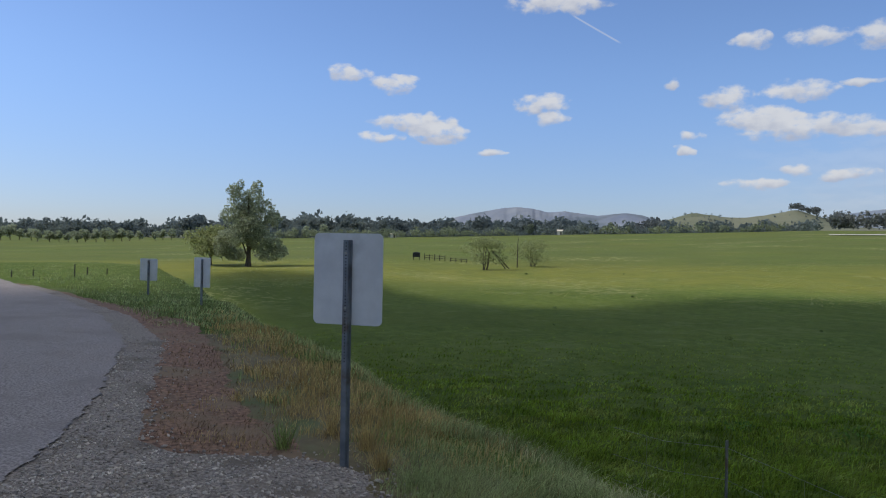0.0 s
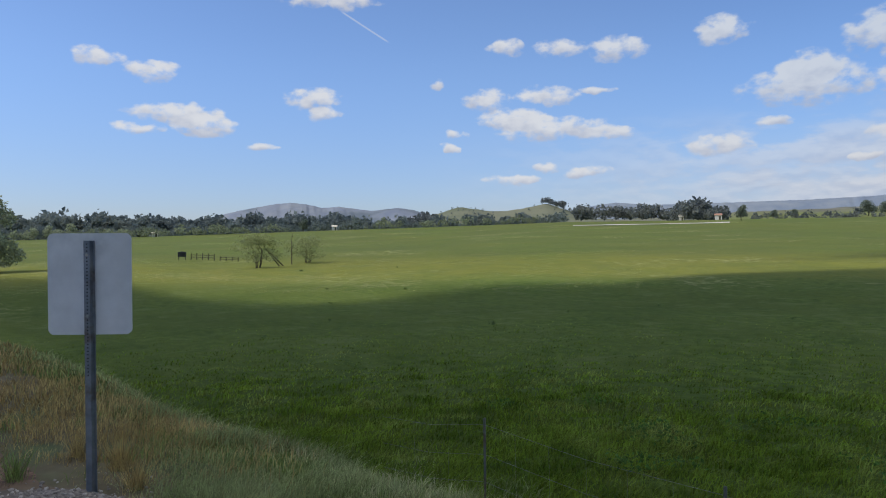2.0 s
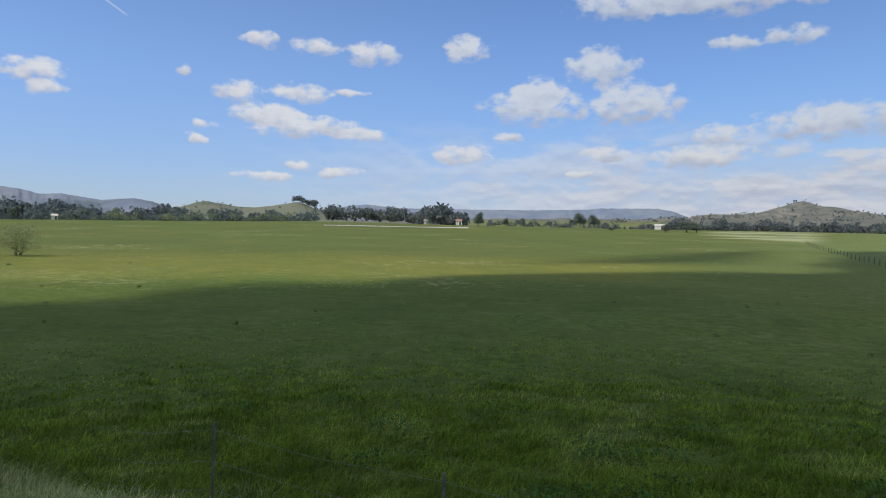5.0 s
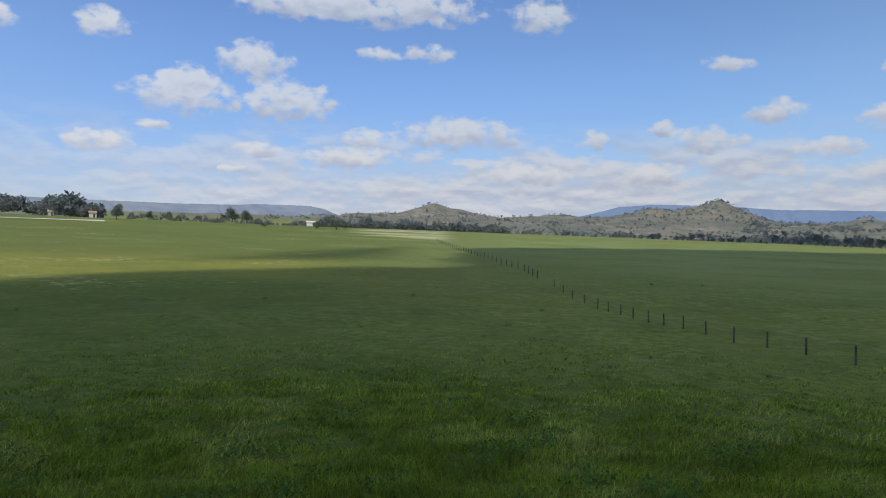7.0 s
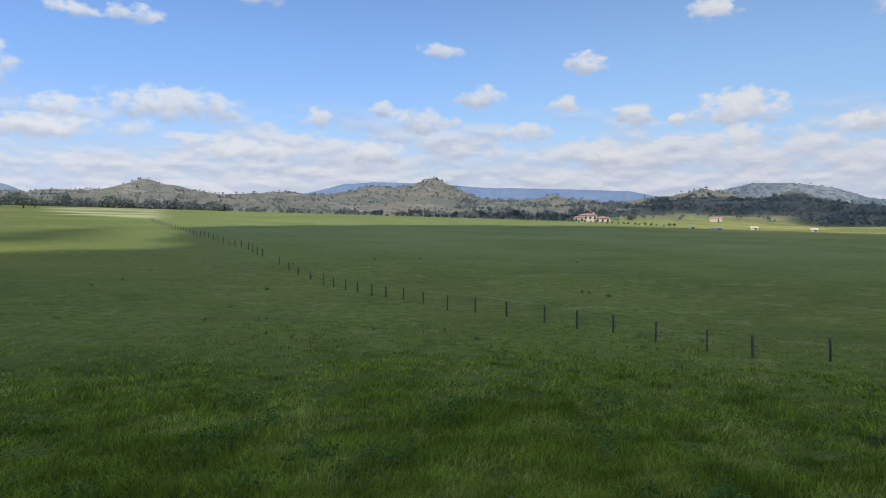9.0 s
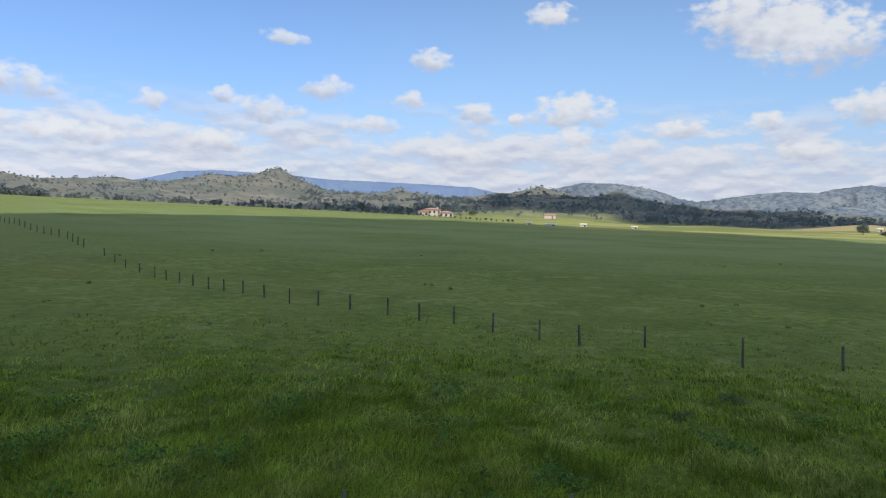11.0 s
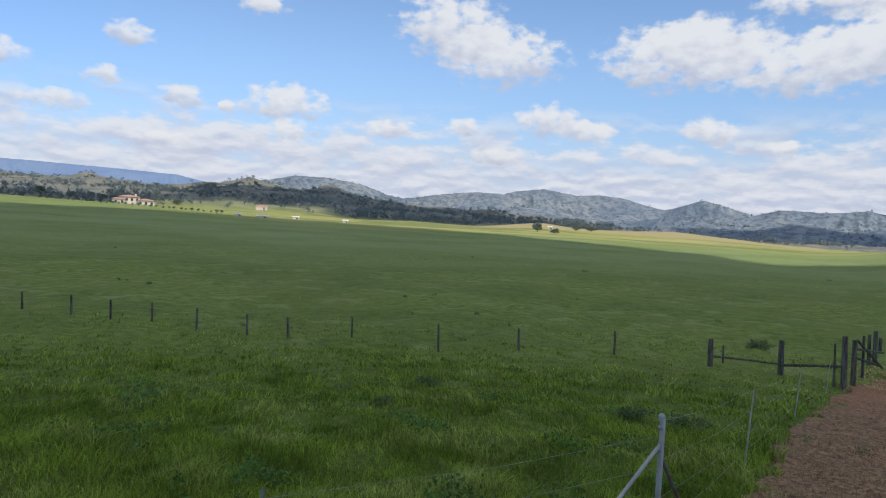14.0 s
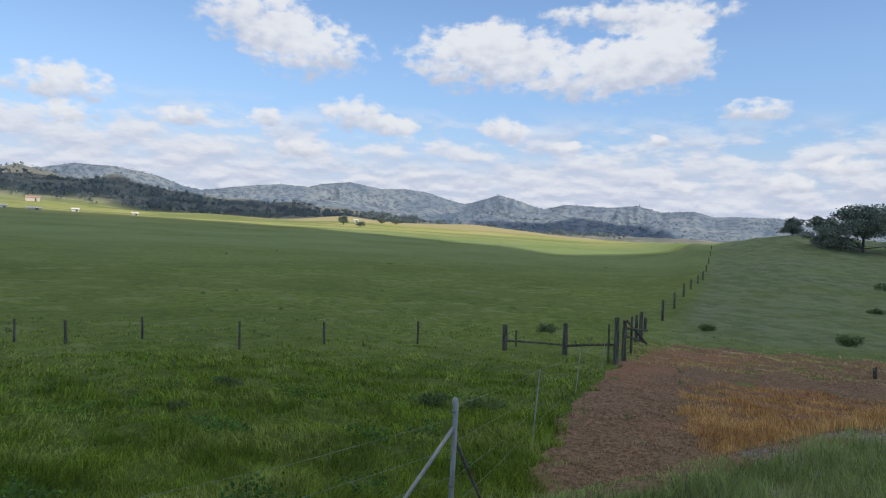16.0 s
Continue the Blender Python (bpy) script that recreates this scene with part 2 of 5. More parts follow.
STAKE_STEEL = material("stake_steel", (0.11, 0.115, 0.10), (0.20, 0.20, 0.18), 9, 0.7, metal=0.2, third=(0.12, 0.075, 0.05), third_scale=4)
ALUMINIUM = material("sign_aluminium", (0.50, 0.51, 0.53), (0.62, 0.63, 0.65), 2.5, 0.55, metal=0.25, third=(0.42, 0.43, 0.45), third_scale=1.2)
HOLE = material("hole", (0.01, 0.01, 0.01), (0.02, 0.02, 0.02), 5, 0.9)
DRY_SOIL = material("dry_soil", (0.115, 0.09, 0.048), (0.19, 0.15, 0.082), 3, 0.95, 0.03, 14, third=(0.10, 0.12, 0.045), third_scale=0.5)
# bluish distance haze is put into these two leaf colours
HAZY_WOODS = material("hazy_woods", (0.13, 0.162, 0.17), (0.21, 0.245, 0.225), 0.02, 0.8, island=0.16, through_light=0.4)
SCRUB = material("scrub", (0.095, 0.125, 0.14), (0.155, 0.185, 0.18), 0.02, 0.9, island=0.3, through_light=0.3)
HEDGE_LEAF = material("hedge_leaf", (0.20, 0.235, 0.15), (0.30, 0.33, 0.21), 0.05, 0.8, island=0.3, through_light=0.45)
SEED_HEADS = material("seed_heads", (0.42, 0.40, 0.19), (0.62, 0.585, 0.34), 2, 0.85, island=0.4, spec=0.06, through_light=0.3)
LITTER = material("dead_litter", (0.13, 0.082, 0.046), (0.32, 0.215, 0.125), 2, 0.9, island=0.4, spec=0.06)
WIRE = material("wire", (0.18, 0.18, 0.17), (0.32, 0.31, 0.29), 9, 0.5, metal=0.7)
STUCCO = material("stucco", (0.55, 0.46, 0.36), (0.66, 0.56, 0.46), 0.8, 0.9)
ROOF_TILE = material("clay_tile", (0.36, 0.19, 0.14), (0.45, 0.26, 0.20), 0.9, 0.85)
GLASS = material("window_glass", (0.02, 0.025, 0.03), (0.04, 0.045, 0.05), 1, 0.1, spec=0.6)
WHITE_PAINT = material("white_paint", (0.68, 0.65, 0.59), (0.80, 0.77, 0.70), 0.6, 0.7)
METAL_ROOF = material("metal_roof", (0.56, 0.51, 0.44), (0.68, 0.63, 0.55), 0.5, 0.8, metal=0.0)
PALE_GRAVEL = material("pale_ground", (0.55, 0.52, 0.46), (0.70, 0.67, 0.60), 0.2, 0.95)
# distance haze is put into the bluish tones; dark patches mix woods and shade
HAZED_RANGE = material("hazed_range_hills", (0.12, 0.153, 0.19), (0.23, 0.248, 0.252), 0.006, 0.95, 5.0, 0.05, third=(0.07, 0.10, 0.14), third_scale=0.05, third_at=(0.45, 0.60), third_amount=0.7)
TANK_STEEL = material("tank_steel", (0.018, 0.02, 0.026), (0.045, 0.047, 0.055), 3, 0.7)
FLOWERS = material("pale_flowers", (0.36, 0.36, 0.13), (0.54, 0.52, 0.26), 2, 0.8, island=0.3, through_light=0.3)
# the three farthest ranges carry the air's blue haze in their base colours
HAZED_LONE_RANGE = material("hazed_lone_range", (0.175, 0.205, 0.275), (0.27, 0.29, 0.325), 0.006, 1.0, 3.0, 0.01, third=(0.14, 0.17, 0.21), third_scale=0.003)
HAZED_BLUE_RANGE = material("hazed_blue_range", (0.13, 0.19, 0.31), (0.165, 0.225, 0.33), 0.006, 1.0)
HAZED_FAR_RANGE = material("hazed_far_range", (0.165, 0.205, 0.275), (0.235, 0.265, 0.31), 0.008, 1.0)


def cloud_material():
    """Bright vapour that lets part of the light straight through, all of it at its thin edges."""
    m = bpy.data.materials.new("cloud")
    m.use_nodes = True
    n = Nodes(m.node_tree)
    thick = n.put("ShaderNodeAttribute")
    thick.attribute_name = "thickness"
    veil = n.math("MULTIPLY", thick.outputs["Fac"], n.math("MULTIPLY_ADD", n.noise(n.put("ShaderNodeTexCoord").outputs["Object"], 0.02, 4, 0.6), 0.09, 0.89))
    clear, soft, flat_ = n.put("ShaderNodeBsdfTransparent"), n.put("ShaderNodeBsdfTranslucent"), n.put("ShaderNodeBsdfDiffuse")
    for s in (soft, flat_):
        n.feed(s, "Color", (0.97, 0.97, 0.97, 1))
    white, out = n.put("ShaderNodeMixShader"), n.put("ShaderNodeMixShader")
    n.feed(white, 0, 0.4)
    n.feed(white, 1, soft.outputs[0])
    n.feed(white, 2, flat_.outputs[0])
    n.feed(out, 0, veil)
    n.feed(out, 1, clear.outputs[0])
    n.feed(out, 2, white.outputs[0])
    m.node_tree.links.new(out.outputs[0], m.node_tree.nodes["Material Output"].inputs[0])
    return m


CLOUD_STUFF = cloud_material()


def ground_material():
    """Meadow by the road, flowering and drier fields further out, and thin dry grass on the hills."""
    m = bpy.data.materials.new("open_ground")
    m.use_nodes = True
    n = Nodes(m.node_tree)
    shader = m.node_tree.nodes["Principled BSDF"]
    place = n.put("ShaderNodeTexCoord").outputs["Object"]
    sep = n.put("ShaderNodeSeparateXYZ")
    n.feed(sep, 0, place)
    x, y, z = sep.outputs
    r = n.vec("LENGTH", n.xyz(x, y, 0.0))
    fine = n.ramp(n.noise(place, 1.6, 6, 0.68), 0.36, 0.64)
    tuft = n.ramp(n.noise(place, 0.22, 5, 0.6), 0.35, 0.65)
    patch = n.ramp(n.noise(place, 0.022, 5, 0.6), 0.38, 0.66)
    c = n.mix(fine, (0.076, 0.117, 0.024), (0.182, 0.238, 0.053))
    # darker close by: the blades' shade on the ground is put into its colour
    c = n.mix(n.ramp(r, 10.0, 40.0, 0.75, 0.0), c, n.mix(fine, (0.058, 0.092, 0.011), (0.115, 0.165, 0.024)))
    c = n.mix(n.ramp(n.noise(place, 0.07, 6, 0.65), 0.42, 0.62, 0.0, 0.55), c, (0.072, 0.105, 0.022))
    c = n.mix(n.math("MULTIPLY", tuft, 0.5), c, (0.155, 0.185, 0.045))
    c = n.mix(n.math("MULTIPLY", n.math("MULTIPLY", patch, n.ramp(x, 60.0, -20.0, 0.3, 1.0)), n.ramp(r, 30.0, 90.0, 0.15, 0.6)), c, (0.17, 0.17, 0.042))
    # paler with distance, most to the east, in place of haze
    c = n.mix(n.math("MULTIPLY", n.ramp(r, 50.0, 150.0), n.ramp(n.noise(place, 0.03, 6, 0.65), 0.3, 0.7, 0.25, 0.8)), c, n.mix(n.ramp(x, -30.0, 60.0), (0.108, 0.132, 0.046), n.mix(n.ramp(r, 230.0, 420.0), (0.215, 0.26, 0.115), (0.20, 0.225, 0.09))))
    # paler tufts gone to seed
    c = n.mix(n.math("MULTIPLY", n.ramp(n.noise(place, 0.42, 6, 0.68), 0.53, 0.66), n.math("MULTIPLY", n.ramp(r, 12.0, 24.0), n.ramp(r, 130.0, 60.0, 0.0, 0.55))), c, (0.225, 0.25, 0.10))
    # the shaded western meadow made darker still, by shade put into its colour
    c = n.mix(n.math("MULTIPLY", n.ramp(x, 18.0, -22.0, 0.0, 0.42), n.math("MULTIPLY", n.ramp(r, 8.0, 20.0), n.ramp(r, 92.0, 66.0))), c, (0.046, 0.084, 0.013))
    # dark specks close by, shade between the stems put into the colour
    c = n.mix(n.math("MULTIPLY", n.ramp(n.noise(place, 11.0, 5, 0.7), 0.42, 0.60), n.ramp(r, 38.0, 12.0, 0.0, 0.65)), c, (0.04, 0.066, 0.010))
    # a yellow-green belt in the west, some 75 to 150 m out
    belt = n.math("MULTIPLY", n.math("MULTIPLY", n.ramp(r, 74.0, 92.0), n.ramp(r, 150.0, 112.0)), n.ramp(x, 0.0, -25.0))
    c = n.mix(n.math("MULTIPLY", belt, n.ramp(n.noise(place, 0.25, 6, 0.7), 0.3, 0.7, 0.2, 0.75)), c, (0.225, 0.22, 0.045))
    # pale flower heads in drifts
    drift = n.math("MULTIPLY", n.ramp(n.noise(place, 0.035, 4, 0.6), 0.52, 0.66), n.ramp(n.noise(place, 0.9, 5, 0.75), 0.5, 0.62))
    c = n.mix(n.math("MULTIPLY", drift, n.math("MULTIPLY", n.ramp(x, 30.0, -20.0), n.ramp(r, 45.0, 80.0, 0.0, 0.6))), c, (0.48, 0.46, 0.22))
    # a pale patchy stretch of dry seed heads straight across the meadow
    pale = n.math("MULTIPLY", n.math("MULTIPLY", n.ramp(n.math("DIVIDE", x, n.math("ADD", r, 1.0)), -0.11, -0.05), n.ramp(n.math("DIVIDE", x, n.math("ADD", r, 1.0)), 0.07, 0.03)), n.math("MULTIPLY", n.ramp(r, 250.0, 300.0), n.ramp(r, 520.0, 430.0)))
    c = n.mix(n.math("MULTIPLY", pale, n.ramp(n.noise(n.vec("MULTIPLY", place, (0.012, 0.03, 0.0)), 1.0, 5, 0.65), 0.42, 0.56)), c, (0.36, 0.37, 0.20))
    # grazed, duller grass beyond the fence that climbs the slope
    over = n.math("MULTIPLY", n.ramp(n.math("MULTIPLY_ADD", x, 0.181, n.math("ADD", y, -4.4)), 0.0, -2.5), n.ramp(x, 30.0, 40.0))
    c = n.mix(n.math("MULTIPLY", over, n.ramp(n.noise(place, 0.12, 6, 0.7), 0.3, 0.65, 0.35, 0.85)), c, n.mix(n.ramp(n.noise(place, 0.5, 6, 0.7), 0.4, 0.6), (0.115, 0.14, 0.07), (0.20, 0.222, 0.13)))
    # drier pasture to the east, hay-coloured in places
    east = n.math("MULTIPLY", n.ramp(r, 200.0, 360.0), n.ramp(n.math("DIVIDE", x, n.math("ADD", r, 1.0)), 0.55, 0.85))
    hay = n.mix(n.ramp(n.noise(place, 0.012, 5, 0.6), 0.4, 0.6), (0.285, 0.285, 0.09), (0.36, 0.325, 0.125))
    # dark streaks over the hay: thin cloud shadows put into the colour
    shade_streaks = n.noise(n.vec("MULTIPLY", place, (0.028, 0.008, 0.0)), 1.0, 5, 0.6)
    hay = n.mix(n.ramp(shade_streaks, 0.48, 0.56, 0.0, 0.8), hay, (0.14, 0.165, 0.06))
    ripe = n.math("MULTIPLY_ADD", n.noise(place, 0.008, 4, 0.6), 260.0, r)
    hay = n.mix(n.math("MULTIPLY", n.ramp(ripe, 540.0, 620.0), n.ramp(n.math("DIVIDE", x, n.math("ADD", r, 1.0)), 0.86, 0.93)), hay, (0.355, 0.285, 0.145))
    c = n.mix(n.math("MULTIPLY", east, 0.9), c, hay)
    # hill colours are dulled and cooled, with some haze put into them
    hill = n.mix(n.ramp(n.noise(place, 0.01, 6, 0.6), 0.35, 0.65), (0.145, 0.15, 0.128), (0.25, 0.228, 0.185))
    hill = n.mix(n.ramp(n.noise(place, 0.045, 6, 0.7), 0.46, 0.55, 0.0, 0.75), hill, (0.11, 0.125, 0.108))
    hill = n.mix(n.ramp(n.noise(place, 0.007, 4, 0.6), 0.50, 0.58, 0.0, 0.6), hill, (0.175, 0.165, 0.13))
    hill = n.mix(n.ramp(x, -200.0, -700.0), hill, n.mix(n.ramp(n.noise(place, 0.006, 5, 0.6), 0.35, 0.65), (0.145, 0.16, 0.11), (0.195, 0.20, 0.14)))
    # pasture runs on further round the villa and behind the lone oaks
    side = n.math("DIVIDE", x, n.math("ADD", r, 1.0))
    villa = n.math("MULTIPLY", n.ramp(side, 0.56, 0.61), n.ramp(side, 0.82, 0.76))
    oaks = n.math("MULTIPLY", n.ramp(side, -0.48, -0.40), n.ramp(side, -0.06, -0.12))
    c = n.mix(n.math("MULTIPLY", oaks, n.ramp(r, 480.0, 560.0)), c, n.mix(tuft, (0.15, 0.175, 0.065), (0.20, 0.215, 0.085)))
    reach = n.math("SUBTRACT", r, n.math("MULTIPLY_ADD", villa, 110.0, n.math("MULTIPLY", oaks, 230.0)))
    c = n.mix(n.ramp(reach, 560.0, 760.0), c, hill)
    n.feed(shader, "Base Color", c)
    n.feed(shader, "Roughness", 0.95)
    n.feed(shader, "Specular IOR Level", 0.08)
    b = n.put("ShaderNodeBump")
    n.feed(b, "Strength", 0.7)
    n.feed(b, "Distance", 0.28)
    n.feed(b, "Height", n.noise(place, 1.1, 7, 0.7))
    n.feed(shader, "Normal", b.outputs[0])
    return m


GROUND = ground_material()


# ---- mesh helpers ----
def link_mesh(name, verts, faces, mat, parent=None, smooth=False):
    me = bpy.data.meshes.new(name)
    me.from_pydata(verts, [], faces)
    me.materials.append(mat)
    if smooth:
        me.polygons.foreach_set("use_smooth", np.ones(len(me.polygons), bool))
    me.update()
    ob = new(name, me)
    if parent:
        ob.parent = parent
    return ob


def part(name, bm, mat, parent, label=""):
    me = bpy.data.meshes.new(name)
    bm.to_mesh(me)
    bm.free()
    me.materials.append(mat)
    ob = new(name, me)
    ob.parent = parent
    return tagged(ob, label) if label else ob


def thing(name, place, label, category, group="", kind="", turn=0.0):
    ob = new(name)
    ob.empty_display_size = 0.2
    ob.matrix_world = Matrix.Translation(place) @ pose(0, 0, 0, 0, 0, turn)
    return tagged(ob, label, category, group, kind)


def box(bm, centre, size, bevel=0.0, turn=None):
    made = bmesh.ops.create_cube(bm, size=1.0)["verts"]
    for v in made:
        v.co = Vector((v.co.x * size[0], v.co.y * size[1], v.co.z * size[2]))
    if bevel:
        edges = list({e for v in made for e in v.link_edges})
        made = list({v for f in bmesh.ops.bevel(bm, geom=edges, offset=bevel, segments=2, affect="EDGES", profile=0.6)["faces"] for v in f.verts} | {v for v in made if v.is_valid})
    m = Matrix.Translation(centre) @ (turn or Matrix.Identity(4))
    for v in made:
        v.co = m @ v.co
    return made


def tube(bm, points, radii, sides=8, cap=True, rough=0.0, rng=None):
    """A tapered tube along points."""
    rings = []
    pts = [Vector(p) for p in points]
    for i, p in enumerate(pts):
        d = (pts[min(i + 1, len(pts) - 1)] - pts[max(i - 1, 0)]).normalized()
        side = d.orthogonal().normalized()
        if abs(d.z) > 0.8:
            side = Vector((1, 0, 0)).cross(d).normalized()
        other = d.cross(side)
        ring = []
        for j in range(sides):
            a = 2 * math.pi * j / sides
            q = radii[i] * (1 + (rng.uniform(-rough, rough) if rng else 0))
            ring.append(bm.verts.new(p + q * (math.cos(a) * side + math.sin(a) * other)))
        rings.append(ring)
    for a, b in zip(rings, rings[1:]):
        for j in range(sides):
            bm.faces.new((a[j], a[(j + 1) % sides], b[(j + 1) % sides], b[j]))
    if cap:
        bm.faces.new(rings[0][::-1])
        bm.faces.new(rings[-1])
    return rings


def smoothstep(a, b, x):
    t = np.clip((x - a) / (b - a), 0, 1)
    return t * t * (3 - 2 * t)


def ripple(x, y, size, seed=0.0):
    """A cheap smooth unevenness, about -1 to 1."""
    u, v = x / size + seed, y / size - 0.7 * seed
    return (np.sin(1.7 * u + 1.1 * np.sin(1.3 * v + seed)) + np.sin(2.3 * v + 1.3 * np.sin(1.9 * u + 2 * seed)) + 0.6 * np.sin(3.9 * u - 2.8 * v + seed)) / 2.6


# ---- the lie of the land; heights here are counted from the eye ----
EDGE_AZ = [-180, -115, -110, -104, -101.6, -98.5, -92, -82, -72, -55, -45, -37, -28, -12, 0, 20, 36, 54, 68, 93, 120, 180]
EDGE_EL = [0.0, 0.3, 0.52, 0.85, 0.5, -0.14, -0.3, 0.05, 0.25, 0.3, 0.4, 0.6, 0.8, 1.1, 1.25, 1.4, 1.5, 1.1, 0.75, 0.17, 0.0, 0.0]
FOOT_AZ = [-180, -115, -80, -72, -66, -59, -52, -48, -38, -28, -15, -7, 0, 8, 30, 60, 180]
FOOT_EL = [-0.3, -0.3, 0.0, 0.75, 1.2, 1.5, 2.1, 2.2, 2.0, 2.1, 2.3, 2.3, 2.2, 2.0, 1.5, 0.9, -0.3]
# hills: bearing, height and half-breadth in degrees, distance
HILLS = [(-1.8, 3.35, 2.6, 1250), (-24.2, 4.15, 2.5, 1300), (-19.0, 3.35, 3.0, 1350), (-45.6, 3.25, 2.3, 1250), (-51.8, 2.9, 1.5, 1200),
         (44.6, 2.95, 4.6, 1700), (37.4, 2.9, 3.6, 1700), (-34.0, 2.4, 1.5, 1150), (-12.0, 2.55, 2.0, 1250), (17.0, 2.05, 9.0, 800), (-69.5, 0.75, 3.2, 640), (-80.0, 0.35, 5.0, 640), (96.0, 0.6, 12.0, 640)]


def land(x, y):
    x, y = np.asarray(x, float), np.asarray(y, float)
    r = np.hypot(x, y) + 1e-6
    az = np.degrees(np.arctan2(-x, y))
    near = np.interp(r, [0, 5, 9, 15, 26, 40, 60], [-2.5, -2.75, -3.15, -3.75, -4.65, -4.9, -5.0])
    rim = np.interp(az, [-180, -97, -89, 180], [150, 150, 480, 480])
    top = rim * np.tan(np.radians(np.interp(az, EDGE_AZ, EDGE_EL)))
    t = np.clip((r - 60) / (rim - 60), 0, 1)
    bow = t ** 1.15
    z = near + (top + 5.0) * bow + 1.0 * smoothstep(60, 75, az) * smoothstep(50, 100, r) * smoothstep(260, 120, r)
    # past the rim the ground falls a little, then the foothills rise
    foot = np.tan(np.radians(np.interp(az, FOOT_AZ, FOOT_EL)))
    past = np.clip(r - rim, 0, None)
    z = z - np.minimum(past * 0.012, 4)
    rise = smoothstep(560, 1150, r) * (1150 * foot - top + 4)
    z = z + np.where(r > 560, rise, 0)
    for a, e, w, dist in HILLS:
        rise = dist * (math.tan(radians(e)) - np.interp(a, FOOT_AZ, np.tan(np.radians(FOOT_EL)))) if dist > 700 else dist * math.tan(radians(0.55))
        z = z + rise * np.exp(-np.abs((az - a) / (1.08 * w)) ** 1.45) * np.exp(-((r - dist) / (0.16 * dist)) ** 2)
    z = z + smoothstep(600, 900, r) * (3.5 * ripple(x, y, 90, 1.0) + 4.0 * np.abs(ripple(x, y, 48, 2.6)) + 1.6 * ripple(x, y, 21, 4.0)) + smoothstep(330, 440, r) * smoothstep(760, 620, r) * smoothstep(-38, -56, az) * 1.1 * ripple(x, 1.6 * y, 55, 1.7) + smoothstep(15, 60, r) * smoothstep(700, 200, r) * 0.22 * ripple(x, y, 14, 2.0)
    z = z + smoothstep(4, 9, r) * smoothstep(90, 30, r) * (0.09 * ripple(x, y, 1.1, 3.0) + 0.05 * ripple(x, y, 0.55, 5.0))
    # the level roadside, its crest and the bank
    shelf = -EYE - 0.06 * np.clip(y + 1.2, 0, 4) + 0.015 * ripple(x, y, 0.9, 4.0)
    d1, d2 = y - 3.1 + 0.25 * ripple(x, 0 * x, 2.6, 0.4), 0.8 * (x - 4.6 + y)
    d = np.logaddexp(2 * np.clip(d1, -40, 40), 2 * np.clip(d2, -40, 40)) / 2
    s = smoothstep(0.0, 2.7, d)
    s = 1 - (1 - s) * smoothstep(140, 60, r)
    return shelf * (1 - s) + z * s + EYE


def road_edge(x):
    return np.interp(x, [-140, -60, -36, -24, -18, -13.5, -8.9, -6.9, -5.5, -2, 6, 40, 70], [-60, -12, -4.4, -1.4, -0.1, 0.33, 0.0, -0.3, -0.64, -1.4, -2.4, -15, -32])


def sheet(name, us, vs, place, mat, label, category="", lift=0.03):
    """A sheet laid over the land: place(u, v) gives x and y."""
    u, v = np.meshgrid(us, vs, indexing="ij")
    x, y = place(u, v)
    z = land(x, y) + lift
    n = len(vs)
    faces = [(i * n + j, (i + 1) * n + j, (i + 1) * n + j + 1, i * n + j + 1) for i in range(len(us) - 1) for j in range(n - 1)]
    ob = link_mesh(name, np.stack([x, y, z], -1).reshape(-1, 3).tolist(), faces, mat, smooth=True)
    return tagged(ob, label, category, kind="structure")


azs = np.radians(np.concatenate([np.arange(-180, -118, 3.0), np.arange(-118, 104, 0.44), np.arange(104, 179, 3.0)]))
rads = np.concatenate([np.linspace(0.3, 14, 100), np.geomspace(14.3, 640, 130), np.linspace(655, 1900, 75), np.geomspace(1950, 4900, 12)])
gx, gy = -np.outer(rads, np.sin(azs)), np.outer(rads, np.cos(azs))
gv = np.stack([gx, gy, land(gx, gy)], -1).reshape(-1, 3)
na = len(azs)
ii, jj = np.meshgrid(np.arange(len(rads) - 1), np.arange(na), indexing="ij")
ii, jj = ii.ravel(), jj.ravel()
jn = (jj + 1) % na
gf = np.stack([ii * na + jj, ii * na + jn, (ii + 1) * na + jn, (ii + 1) * na + jj], -1)
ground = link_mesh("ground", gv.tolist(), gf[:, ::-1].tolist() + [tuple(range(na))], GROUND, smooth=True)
tagged(ground, "green grass meadow rolling out to dry grassy hills", "ground", kind="structure")

road = sheet("road", np.concatenate([np.linspace(-110, -20, 150), np.linspace(-19.9, -3, 700), np.linspace(-2.5, 70, 120)]), np.linspace(0, 1, 30), lambda u, v: (u, road_edge(u) + (0.05 * ripple(u, 0 * u, 0.5) + 0.035 * ripple(u, 0 * u, 0.13, 2.0) + 0.02 * ripple(u, 0 * u, 0.05, 4.0)) * (v < 0.02) - 7.0 * v), ASPHALT,
             "worn grey asphalt country road with a crumbling edge", "road", 0.045)
GRAVEL_X = [-30, -18, -13.45, -10.05, -8.05, -6.75, -6.3, -6.05, -5.75, -5.45, -5.0, 1.0, 4.0, 8.0, 16.0]
GRAVEL_Y = [-2.5, 0.55, 0.95, 0.66, 0.44, 0.34, 0.62, 1.45, 1.8, 1.95, 1.85, 1.3, 0.0, -2.0, -5.2]
DIRT_X, DIRT_Y = [-32, -24, -19.3, -17, -11.5, -8.4, -7.5, -6.8, -6.1, -5.7], [-3.2, -0.7, 1.1, 1.8, 1.67, 1.38, 1.48, 1.55, 1.6, 1.85]


